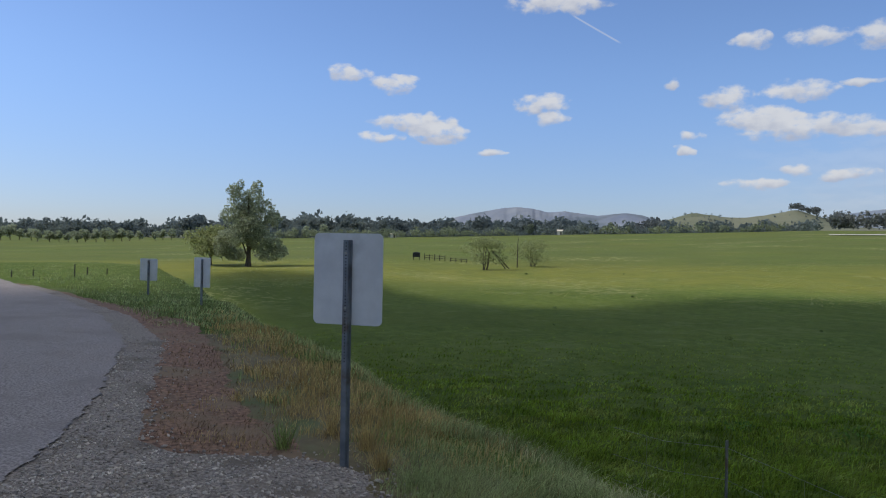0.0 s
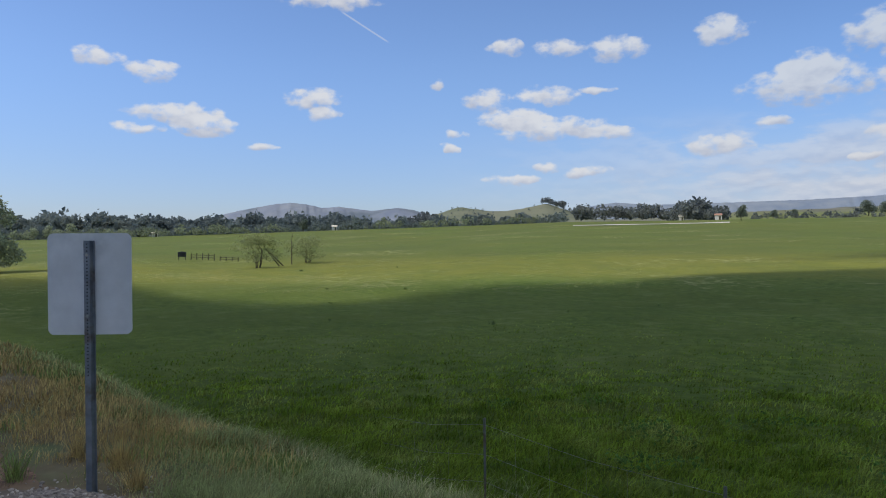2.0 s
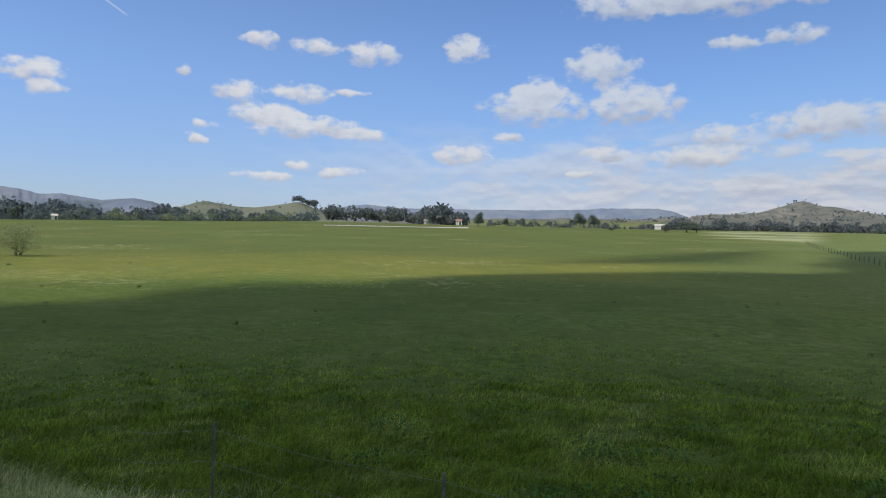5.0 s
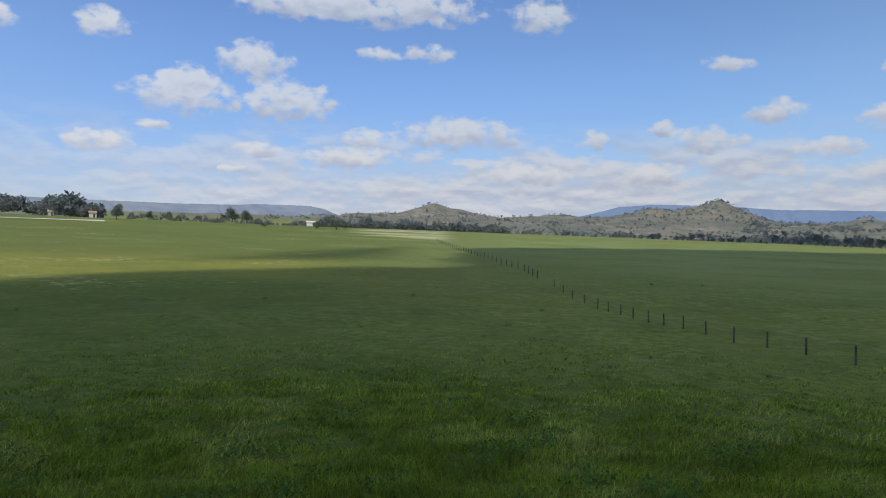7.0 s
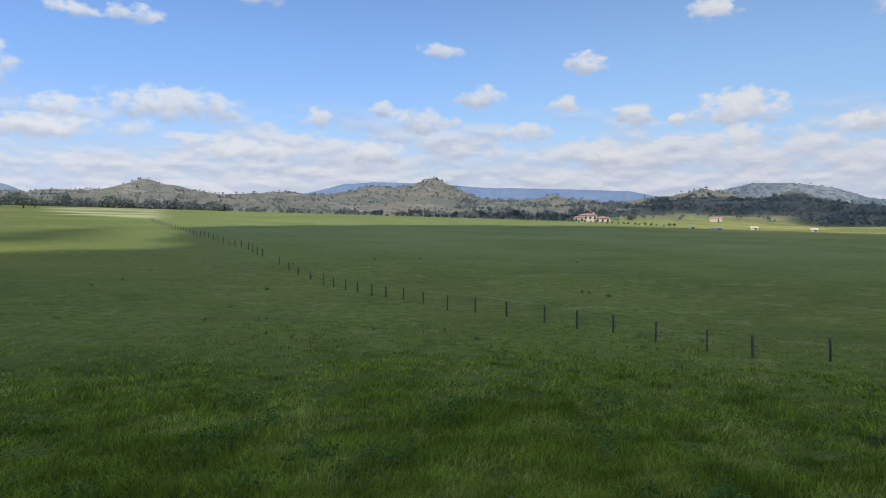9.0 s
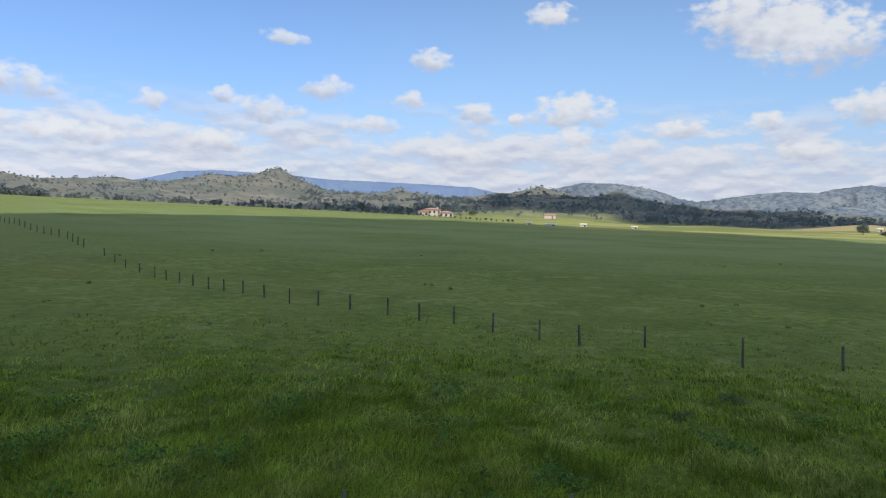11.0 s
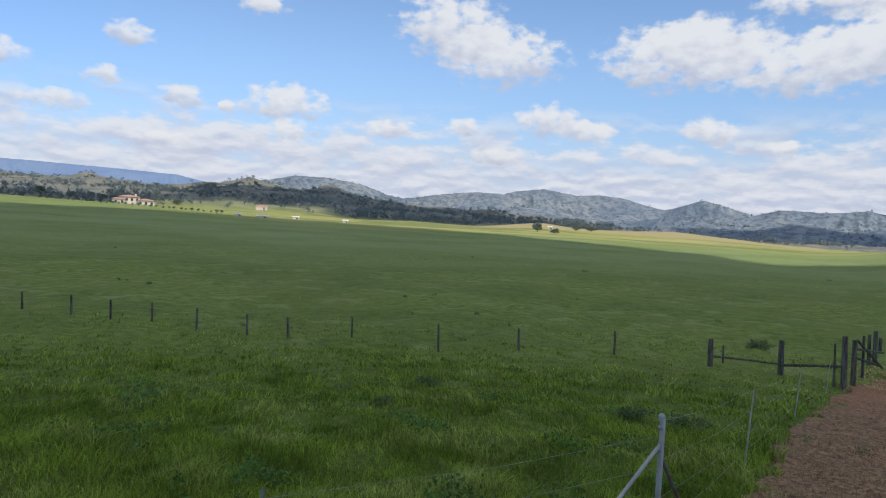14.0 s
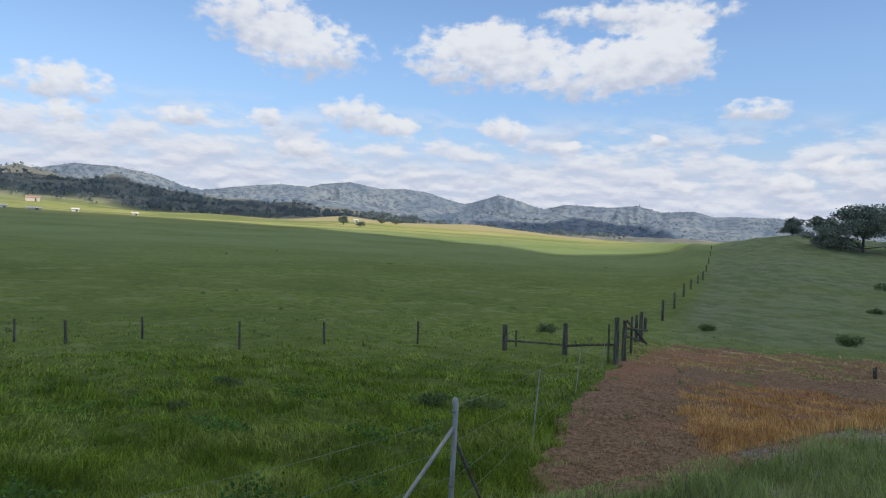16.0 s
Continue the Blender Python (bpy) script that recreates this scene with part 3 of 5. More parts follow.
def gravel_edge(x):
    return np.interp(x, GRAVEL_X, GRAVEL_Y) + 0.05 * ripple(x, 0 * x, 0.3, 2.0) + 0.03 * ripple(x, 0 * x, 0.11, 5.0)


def dirt_edge(x):
    return np.interp(x, DIRT_X, DIRT_Y) + 0.09 * ripple(x, 0 * x, 0.5, 3.0) + 0.05 * ripple(x, 0 * x, 0.17, 6.0)


shoulder = sheet("gravel_shoulder", np.linspace(-30, 16.0, 900), np.linspace(0, 1, 24), lambda u, v: (u, road_edge(u) - 0.25 + v * (gravel_edge(u) - road_edge(u) + 0.25)), GRAVEL,
                 "loose grey gravel shoulder along the road", "gravel", 0.03)
dirt = sheet("dirt_strip", np.linspace(-32, -5.7, 420), np.linspace(0, 1, 20), lambda u, v: (u, road_edge(u) + 0.1 + v * (dirt_edge(u) - road_edge(u) - 0.1)), RED_DIRT,
             "bare reddish-brown dirt strip beside the gravel", "dirt", 0.02)
TRACK_X = [4.7, 5.6, 7, 10, 15, 26, 29, 33]
TRACK_HI, TRACK_WIDE = [0.6, 1.1, 0.9, 0.75, 0.6, -0.7, -1.8, -3.5], [0.5, 2.1, 3.6, 7.0, 10.5, 12, 12, 9.5]
soil = sheet("dry_verge", np.linspace(-15, 3.0, 260), np.linspace(0, 1, 30), lambda u, v: (u, road_edge(u) + 0.3 + v * (np.interp(u, [-15, -3, 3.0], [2.9, 2.8, 0.7]) + 0.1 * ripple(u, 0 * u, 0.8) + 0.05 * ripple(u, 0 * u, 0.2) - road_edge(u) - 0.3)), DRY_SOIL,
             "dry brownish soil under thin verge grass", "verge", 0.012)
track = sheet("dirt_track", np.linspace(4.7, 33, 220), np.linspace(0, 1, 70),
              lambda u, v: (u, np.interp(u, TRACK_X, TRACK_HI) + 0.2 * ripple(u, 0 * u, 0.9, 1.0) - v * np.interp(u, TRACK_X, TRACK_WIDE)), TRACK_DIRT,
              "bare brown dirt farm track strewn with dead grass", "dirt track", 0.03)


# ---- ranges in the distance ----
def mountain_range(name, els, azimuths, dist, depth, mat, label, seed, relief=0.24):
    lo, hi = min(azimuths), max(azimuths)
    aa = np.arange(lo, hi + 0.01, 0.10)
    tt = np.linspace(0, 1, 44)
    a, t = np.meshgrid(aa, tt, indexing="ij")
    crest = dist * np.tan(np.radians(np.interp(a, azimuths, els)))
    rr = dist - depth + t * depth * 1.5
    x, y = -rr * np.sin(np.radians(a)), rr * np.cos(np.radians(a))
    shape = np.where(t < 0.667, smoothstep(-0.05, 0.667, t), smoothstep(1.15, 0.667, t))
    # spurs run down from the crest, with worn gullies between them, and knolls stand before them
    u = a + 5.0 * t * np.sin(0.55 * a + seed) + 0.5 * ripple(a, 4 * t, 1.6, seed)
    spur = np.abs(ripple(u, 3.0 * t, 3.4, seed)) + 0.55 * np.abs(ripple(u, 5.0 * t, 1.5, seed + 2)) + 0.25 * np.abs(ripple(u, 9.0 * t, 0.6, seed + 4))
    flank = np.sin(np.pi * np.clip(t / 0.667, 0, 1)) ** 0.8
    z = EYE + crest * shape - crest * relief * np.clip(1.0 - 0.9 * spur, -0.3, 1.0) * flank - 12 * (1 - shape)
    z = z + (10 * ripple(x, y, 150, seed) + 5 * ripple(x, y, 62, seed + 1) + 2.2 * ripple(x, y, 27, seed + 3)) * np.clip(relief * 2, 0, 1) * flank + 1.2 * ripple(x, y, 16, seed + 5) * shape
    n = len(tt)
    faces = [(i * n + j, i * n + j + 1, (i + 1) * n + j + 1, (i + 1) * n + j) for i in range(len(aa) - 1) for j in range(n - 1)]
    ob = link_mesh(name, np.stack([x, y, z], -1).reshape(-1, 3).tolist(), faces, mat, smooth=True)
    tagged(ob, label, "mountains", kind="structure")
    return x, y, z, crest


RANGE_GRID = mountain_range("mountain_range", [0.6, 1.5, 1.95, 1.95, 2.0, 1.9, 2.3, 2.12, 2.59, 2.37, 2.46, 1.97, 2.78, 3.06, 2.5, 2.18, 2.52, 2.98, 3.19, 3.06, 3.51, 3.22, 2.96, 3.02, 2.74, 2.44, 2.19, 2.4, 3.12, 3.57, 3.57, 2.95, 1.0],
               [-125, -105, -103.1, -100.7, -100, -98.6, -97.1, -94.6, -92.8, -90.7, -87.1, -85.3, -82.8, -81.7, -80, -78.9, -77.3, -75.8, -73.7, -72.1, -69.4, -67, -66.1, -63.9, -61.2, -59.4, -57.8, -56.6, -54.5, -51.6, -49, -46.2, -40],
               2700, 420, HAZED_RANGE, "hazy grey-green mountain range dotted with scrub", 1.0)
FRONT_GRID = mountain_range("front_ridge", [0.2, 0.7, 1.25, 0.9, 1.45, 1.0, 1.55, 1.1, 1.75, 1.15, 1.5, 2.0, 1.35, 1.8, 1.2, 0.8], [-120, -108, -104, -99, -95, -91.5, -88, -84.5, -80, -76, -72, -67.5, -64, -60, -56, -50], 2050, 260, HAZED_RANGE, "lower scrub-covered ridge before the mountain range", 2.4, 0.2)
mountain_range("hazed_blue_range", [1.5, 3.04, 3.19, 3.3, 3.31, 3.5, 3.57, 3.65, 3.69, 3.48, 2.85, 1.5], [-48, -40.1, -36, -31, -28.3, -26, -24, -22, -19.8, -16.8, -14.5, -9], 4300, 700, HAZED_BLUE_RANGE, "distant mountain range tinted haze-blue, under cloud", 3.0, 0.12)
mountain_range("distant_ridge", [1.0, 2.73, 2.96, 2.95, 2.95, 2.83, 2.74, 2.72, 2.72, 2.95, 2.6, 1.5], [3, 7.2, 8.4, 9.9, 12.8, 14, 18.3, 22.8, 29.2, 32, 34.8, 40], 4200, 600, HAZED_FAR_RANGE, "long low ridge in the distance, tinted haze-blue", 5.0, 0.12)
mountain_range("lone_mountain", [1.5, 2.68, 2.86, 2.77, 2.64, 2.82, 3.0, 2.91, 3.22, 3.34, 3.25, 3.02, 2.74, 2.47, 1.2], [45, 48.4, 49.7, 50.7, 51.9, 53.2, 54.5, 55.9, 57.1, 58.4, 59.5, 60.8, 62.2, 63.4, 67], 3900, 700, HAZED_LONE_RANGE, "bare mountain on the horizon, tinted grey-blue for haze", 7.0, 0.12)


def stand(az, el, far=900.0, least=3.0):
    """The first place on the land, along a bearing, that is seen at that height in degrees."""
    rr = np.geomspace(least, far, 1500)
    x, y = -rr * math.sin(radians(az)), rr * math.cos(radians(az))
    z = land(x, y)
    e = np.degrees(np.arctan2(z - EYE, rr - ARM))
    i = int(np.argmax(e >= el)) if (e >= el).any() else int(np.argmax(e))
    return Vector((x[i], y[i], z[i])), float(rr[i])


def on_land(x, y, up=0.0):
    return Vector((x, y, float(land(x, y)) + up))


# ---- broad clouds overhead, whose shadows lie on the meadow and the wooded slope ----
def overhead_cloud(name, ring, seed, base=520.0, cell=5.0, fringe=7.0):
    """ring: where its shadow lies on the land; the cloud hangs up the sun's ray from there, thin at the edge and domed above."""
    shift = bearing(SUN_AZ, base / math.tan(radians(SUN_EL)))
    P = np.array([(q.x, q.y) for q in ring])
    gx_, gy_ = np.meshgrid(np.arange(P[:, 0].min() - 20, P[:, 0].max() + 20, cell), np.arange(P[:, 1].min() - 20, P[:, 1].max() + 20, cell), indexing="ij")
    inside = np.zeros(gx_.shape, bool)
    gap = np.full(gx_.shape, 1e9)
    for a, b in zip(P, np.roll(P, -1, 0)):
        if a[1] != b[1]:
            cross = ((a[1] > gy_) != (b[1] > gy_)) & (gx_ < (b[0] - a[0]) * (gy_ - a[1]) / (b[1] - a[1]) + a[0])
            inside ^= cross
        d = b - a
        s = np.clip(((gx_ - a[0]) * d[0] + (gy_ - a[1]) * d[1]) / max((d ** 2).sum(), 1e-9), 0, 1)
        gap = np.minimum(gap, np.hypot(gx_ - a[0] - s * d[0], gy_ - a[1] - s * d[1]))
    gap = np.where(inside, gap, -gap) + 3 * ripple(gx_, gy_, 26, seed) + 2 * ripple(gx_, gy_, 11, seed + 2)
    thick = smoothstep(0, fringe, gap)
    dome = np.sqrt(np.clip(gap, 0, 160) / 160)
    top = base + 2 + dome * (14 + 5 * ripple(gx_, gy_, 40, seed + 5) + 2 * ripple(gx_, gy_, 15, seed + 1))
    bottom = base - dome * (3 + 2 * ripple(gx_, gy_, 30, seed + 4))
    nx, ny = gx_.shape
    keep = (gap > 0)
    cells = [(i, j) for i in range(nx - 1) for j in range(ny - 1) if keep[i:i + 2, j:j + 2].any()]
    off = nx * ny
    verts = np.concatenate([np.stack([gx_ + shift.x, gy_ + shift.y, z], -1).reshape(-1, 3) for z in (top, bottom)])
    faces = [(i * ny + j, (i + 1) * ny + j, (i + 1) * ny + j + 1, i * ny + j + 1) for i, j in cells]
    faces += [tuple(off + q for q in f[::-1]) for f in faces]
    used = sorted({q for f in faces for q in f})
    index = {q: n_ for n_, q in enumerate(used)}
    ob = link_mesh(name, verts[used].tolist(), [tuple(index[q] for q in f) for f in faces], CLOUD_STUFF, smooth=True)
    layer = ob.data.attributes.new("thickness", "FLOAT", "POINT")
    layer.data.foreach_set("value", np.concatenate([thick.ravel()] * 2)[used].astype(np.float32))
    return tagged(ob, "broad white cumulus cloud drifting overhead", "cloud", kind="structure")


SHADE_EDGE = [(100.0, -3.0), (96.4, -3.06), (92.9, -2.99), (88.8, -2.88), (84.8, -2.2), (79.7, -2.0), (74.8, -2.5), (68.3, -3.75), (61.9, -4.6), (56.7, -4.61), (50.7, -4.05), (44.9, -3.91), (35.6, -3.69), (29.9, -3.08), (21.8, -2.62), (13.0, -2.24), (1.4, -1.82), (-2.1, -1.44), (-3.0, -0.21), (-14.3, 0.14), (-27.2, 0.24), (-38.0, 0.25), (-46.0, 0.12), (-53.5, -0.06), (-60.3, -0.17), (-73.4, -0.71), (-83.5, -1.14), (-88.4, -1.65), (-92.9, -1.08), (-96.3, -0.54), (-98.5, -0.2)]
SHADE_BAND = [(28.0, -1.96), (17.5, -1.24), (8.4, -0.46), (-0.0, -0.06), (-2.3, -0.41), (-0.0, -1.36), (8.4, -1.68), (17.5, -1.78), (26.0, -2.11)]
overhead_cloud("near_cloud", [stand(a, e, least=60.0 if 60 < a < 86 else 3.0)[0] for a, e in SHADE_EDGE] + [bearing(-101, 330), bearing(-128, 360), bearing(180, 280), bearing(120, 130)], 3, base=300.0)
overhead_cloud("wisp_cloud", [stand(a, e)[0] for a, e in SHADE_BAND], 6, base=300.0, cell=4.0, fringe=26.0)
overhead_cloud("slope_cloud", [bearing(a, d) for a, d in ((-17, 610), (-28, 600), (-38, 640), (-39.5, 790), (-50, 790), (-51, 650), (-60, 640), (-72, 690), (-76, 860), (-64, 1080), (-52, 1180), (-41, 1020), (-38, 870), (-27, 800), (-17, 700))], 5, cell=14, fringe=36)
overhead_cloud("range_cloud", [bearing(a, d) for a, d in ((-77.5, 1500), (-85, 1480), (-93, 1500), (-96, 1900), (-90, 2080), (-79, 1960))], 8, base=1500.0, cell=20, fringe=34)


# ---- road signs, seen from the back ----
def road_sign(place, turn, height=1.91, lean=0.0, h=0.762):
    s = thing("road_sign", place, "blank back of an aluminium road sign on a perforated steel post", "road sign", "signs along the road", turn=turn)
    bm = bmesh.new()
    w, q = 0.305, 0.045
    rim = []
    for cx, cz, a0 in ((w - q, height - q, 0), (-w + q, height - q, 90), (-w + q, height - h + q, 180), (w - q, height - h + q, 270)):
        rim += [(cx + q * math.cos(radians(a0 + t)), cz + q * math.sin(radians(a0 + t))) for t in range(0, 91, 15)]
    front = [bm.verts.new((x, 0.002, z)) for x, z in rim]
    back = [bm.verts.new((x, -0.002, z)) for x, z in rim]
    bm.faces.new(back)
    bm.faces.new(front[::-1])
    for i in range(len(rim)):
        j = (i + 1) % len(rim)
        bm.faces.new((front[i], front[j], back[j], back[i]))
    part("plate", bm, ALUMINIUM, s, "scuffed bare aluminium plate")
    # U-shaped post: web and two flanged sides
    bm = bmesh.new()
    section = [(-0.040, -0.006), (-0.024, -0.006), (-0.016, -0.040), (0.016, -0.040), (0.024, -0.006), (0.040, -0.006), (0.040, -0.010), (0.027, -0.010), (0.019, -0.044), (-0.019, -0.044), (-0.027, -0.010), (-0.040, -0.010)]
    lo = [bm.verts.new((x, y, -0.3)) for x, y in section]
    hi = [bm.verts.new((x, y, height - 0.055)) for x, y in section]
    for i in range(len(section)):
        j = (i + 1) % len(section)
        bm.faces.new((lo[i], lo[j], hi[j], hi[i]))
    bm.faces.new(hi)
    post = part("post", bm, POST_STEEL, s, "dark steel channel post with a row of holes")
    # flat near-black discs on the web stand for the dark of the holes
    bm = bmesh.new()
    z = height - 0.08
    while z > height - h - 0.3:
        ring = [bm.verts.new((0.0055 * math.cos(a), -0.0455, z + 0.0055 * math.sin(a))) for a in np.linspace(0, 2 * math.pi, 9)[:-1]]
        bm.faces.new(ring)
        z -= 0.0254
    part("hole_discs", bm, HOLE, post)
    for bz in (height - 0.16, height - h + 0.14):
        bm = bmesh.new()
        tube(bm, [(0, -0.058, bz), (0, -0.044, bz)], [0.009, 0.011], 6)
        part("bolt", bm, GALVANISED, s)
    if lean:
        s.matrix_world = s.matrix_world @ pose(0, 0, 0, 0, lean, 0)
    return s


road_sign(on_land(-5.70, 1.85), 72.4 - 24, height=1.935, lean=0.4, h=0.75)
for a, d, el_, turn, h in ((83.45, 22.6, -1.06, 83.5 - 40, 0.914), (87.3, 26.3, -1.17, 87.5 - 24, 0.762)):
    g = on_land(-d * math.sin(radians(a)), d * math.cos(radians(a)), -0.05)
    road_sign(g, turn, EYE + (d - ARM) * math.tan(radians(el_)) - g.z, 0.8, h)


# ---- trees ----
def leaf_cards(centres, sizes, rng, droop=0.0):
    """Small bent leaf clusters, one diamond each."""
    n = len(centres)
    a = rng.normal(size=(n, 3))
    a /= np.linalg.norm(a, axis=1)[:, None] + 1e-9
    b = rng.normal(size=(n, 3))
    b -= (b * a).sum(1)[:, None] * a
    b /= np.linalg.norm(b, axis=1)[:, None] + 1e-9
    c = np.cross(a, b)
    s = sizes[:, None]
    v = np.stack([centres - a * s, centres + b * s * 0.6 + c * s * 0.25, centres + a * s, centres - b * s * 0.6 + c * s * 0.25], 1)
    return v.reshape(-1, 3), (np.arange(n)[:, None] * 4 + np.arange(4)[None])


def crown_points(lumps, n, rng, shell=0.55):
    """n points in a set of ellipsoid lumps (x, y, z, rx, ry, rz), denser towards their outsides."""
    L = np.array(lumps, float)
    vol = L[:, 3] * L[:, 4] * L[:, 5]
    pick = rng.choice(len(L), n, p=vol ** 0.8 / (vol ** 0.8).sum())
    d = rng.normal(size=(n, 3))
    d /= np.linalg.norm(d, axis=1)[:, None]
    q = rng.uniform(shell, 1.0, n) ** 0.8
    q *= 1 + 0.18 * np.sin(5 * d[:, 0] + pick) * np.sin(4 * d[:, 2] + 2 * pick)
    return L[pick, :3] + d * q[:, None] * L[pick, 3:]


def tree(place, height, breadth, seed, leaves=3500, mat=LEAF, name="tree", label="", group="", trunk=0.16, leaf=0.03, airy=0.0, turn=0.0, lean=0.0, stems=1, lumps=None, category="tree"):
    rng = np.random.default_rng(seed)
    rnd = random.Random(seed)
    t = thing(name, place, label, category, group, turn=turn)
    if lumps is None:
        lumps = []
        for i in range(13):
            a, q = rnd.uniform(0, 6.28), rnd.uniform(0.1, 0.36) * breadth
            z = height * rnd.uniform(trunk + 0.18, 0.86)
            s = rnd.uniform(0.16, 0.27) * (1.15 - 0.5 * abs(z / height - 0.55))
            lumps.append((q * math.cos(a), q * math.sin(a), z, s * breadth, s * breadth, s * height * 0.75))
    roots = []
    for k_ in range(stems):
        a = rnd.uniform(0, 6.28)
        off = (0 if stems == 1 else 0.09 * breadth)
        roots.append((off * math.cos(a + k_ * 2.1), off * math.sin(a + k_ * 2.1)))
    for rx, ry in roots:
        bm = bmesh.new()
        r0 = height * 0.028 / stems ** 0.4
        tube(bm, [(rx, ry, -0.3), (rx, ry, 0.05 * height), (rx * 1.2 + rnd.uniform(-1, 1) * r0, ry * 1.2, trunk * height), (rx * 1.6 + lean * height * 0.3, ry * 1.6, 0.5 * height), (lean * height * 0.5, 0, 0.8 * height)],
             [r0 * 1.5, r0 * 1.05, r0 * 0.9, r0 * 0.5, r0 * 0.12], 9, rough=0.08, rng=rnd)
        part("trunk", bm, BARK, t)
    for lump in sorted(lumps, key=lambda q: -q[3] * q[5])[:6]:
        bm = bmesh.new()
        z0 = min(trunk * height * rnd.uniform(0.9, 1.6), lump[2] * 0.8)
        mid = Vector((lump[0] * 0.5, lump[1] * 0.5, (z0 + lump[2]) * 0.5 + 0.03 * height))
        tube(bm, [(roots[0][0], roots[0][1], z0), mid, lump[:3]], [height * 0.011, height * 0.007, height * 0.003], 6)
        part("limb", bm, BARK, t)
    pts = crown_points(lumps, leaves, rng, 0.35 + airy)
    v, f = leaf_cards(pts, leaf * height * rng.uniform(0.55, 1.3, leaves), rng)
    c = link_mesh("crown", v.tolist(), f.tolist(), mat, t)
    return t


p, d = stand(80.15, -1.76)
H = d * 0.123
lone = tree(p, H, 0.82 * H, 11, 17000, LEAF, "oak_tree", "tall lone oak with ragged spring-green foliage in the meadow", trunk=0.10, leaf=0.0125, turn=80,
            lumps=[(0, 0, 0.50 * H, 0.21 * H, 0.2 * H, 0.22 * H), (-0.10 * H, 0.05 * H, 0.74 * H, 0.13 * H, 0.13 * H, 0.14 * H), (0.07 * H, 0, 0.78 * H, 0.11 * H, 0.12 * H, 0.16 * H),
                   (-0.16 * H, 0, 0.86 * H, 0.085 * H, 0.09 * H, 0.08 * H), (0.10 * H, 0, 0.92 * H, 0.06 * H, 0.06 * H, 0.06 * H), (-0.09 * H, 0, 0.93 * H, 0.05 * H, 0.05 * H, 0.06 * H),
                   (0.26 * H, 0, 0.55 * H, 0.12 * H, 0.12 * H, 0.10 * H), (0.28 * H, 0.05 * H, 0.26 * H, 0.12 * H, 0.13 * H, 0.09 * H), (0.12 * H, -0.05 * H, 0.30 * H, 0.17 * H, 0.18 * H, 0.15 * H),
                   (-0.12 * H, -0.1 * H, 0.36 * H, 0.16 * H, 0.16 * H, 0.15 * H), (0.0, 0.1 * H, 0.62 * H, 0.18 * H, 0.16 * H, 0.12 * H), (0.38 * H, 0, 0.18 * H, 0.07 * H, 0.08 * H, 0.07 * H), (-0.27 * H, 0, 0.20 * H, 0.12 * H, 0.13 * H, 0.10 * H), (0.22 * H, 0.1 * H, 0.13 * H, 0.16 * H, 0.15 * H, 0.09 * H), (-0.14 * H, 0.1 * H, 0.14 * H, 0.15 * H, 0.15 * H, 0.09 * H), (-0.22 * H, 0, 0.58 * H, 0.10 * H, 0.11 * H, 0.11 * H), (0.20 * H, 0.05 * H, 0.68 * H, 0.09 * H, 0.09 * H, 0.09 * H), (-0.26 * H, 0.02 * H, 0.30 * H, 0.13 * H, 0.13 * H, 0.12 * H), (0.0, -0.12 * H, 0.42 * H, 0.2 * H, 0.12 * H, 0.16 * H)])
p, d = stand(83.0, -1.65)
H = d * 0.062
tree(p, H, 1.15 * H, 12, 4500, LEAF_PALE, "young_oak", "low spreading young tree with pale yellow-green leaves", trunk=0.12, leaf=0.03)
for a, e, deg, s, w in ((61.13, -1.88, 2.75, 21, 1.35), (57.19, -1.54, 2.2, 22, 1.6)):
    p, d = stand(a, e)
    H = d * math.tan(radians(deg))
    tree(p, H, w * H, s, 3600, LEAF_PALE, "thin_tree", "thin many-stemmed tree with sparse pale leaves", "scrubby trees in the meadow", trunk=0.10, leaf=0.022, stems=4, airy=0.1)

# leaning poles and a dead stem between the scrubby trees
p, d = stand(58.35, -1.65)
t = thing("dead_stem", p, "tall thin dead stem standing in the meadow", "dead tree")
bm = bmesh.new()
tube(bm, [(0, 0, -0.2), (0.08, 0, 2.4), (0.0, 0.1, 4.2), (0.15, 0.1, 5.4)], [0.11, 0.08, 0.05, 0.015], 7)
part("stem", bm, BARK, t)
for z, q in ((2.9, 0.7), (3.8, -0.6), (4.5, 0.4)):
    bm = bmesh.new()
    tube(bm, [(0.05, 0.05, z), (0.05 + q, 0.1, z + 0.6)], [0.03, 0.01], 5)
    part("twig", bm, BARK, t)
for off, reach in ((59.3, 2.4), (59.0, 2.9)):
    p, d = stand(off, -1.75)
    t = thing("fallen_pole", p, "grey fallen pole leaning against a tree", "pole", "leaning poles")
    bm = bmesh.new()
    side = bearing(off + 90)
    tube(bm, [(0, 0, -0.05), tuple(side * reach + Vector((0, 0, 3.1)))], [0.12, 0.08], 7)
    part("shaft", bm, WOOD_GREY, t)

# water tank on its stand and the broken corral beside it
p, d = stand(66.66, -1.10)
t = thing("water_tank", p, "dark boxy water tank on short timber legs", "tank", turn=66)
bm = bmesh.new()
box(bm, (0, 0, 1.05), (1.55, 1.2, 0.95), 0.06)
part("tank", bm, TANK_STEEL, t)
bm = bmesh.new()
box(bm, (0, 0, 1.58), (0.5, 0.5, 0.12), 0.03)
part("lid", bm, TANK_STEEL, t)
for x in (-0.6, 0.6):
    for y in (-0.45, 0.45):
        bm = bmesh.new()
        box(bm, (x, y, 0.27), (0.14, 0.14, 0.66), 0.02)
        part("leg", bm, WOOD_GREY, t)
a = bearing(66.0, 1)
p0, d0 = stand(66.0, -1.1)
p1, d1 = stand(62.5, -1.33)
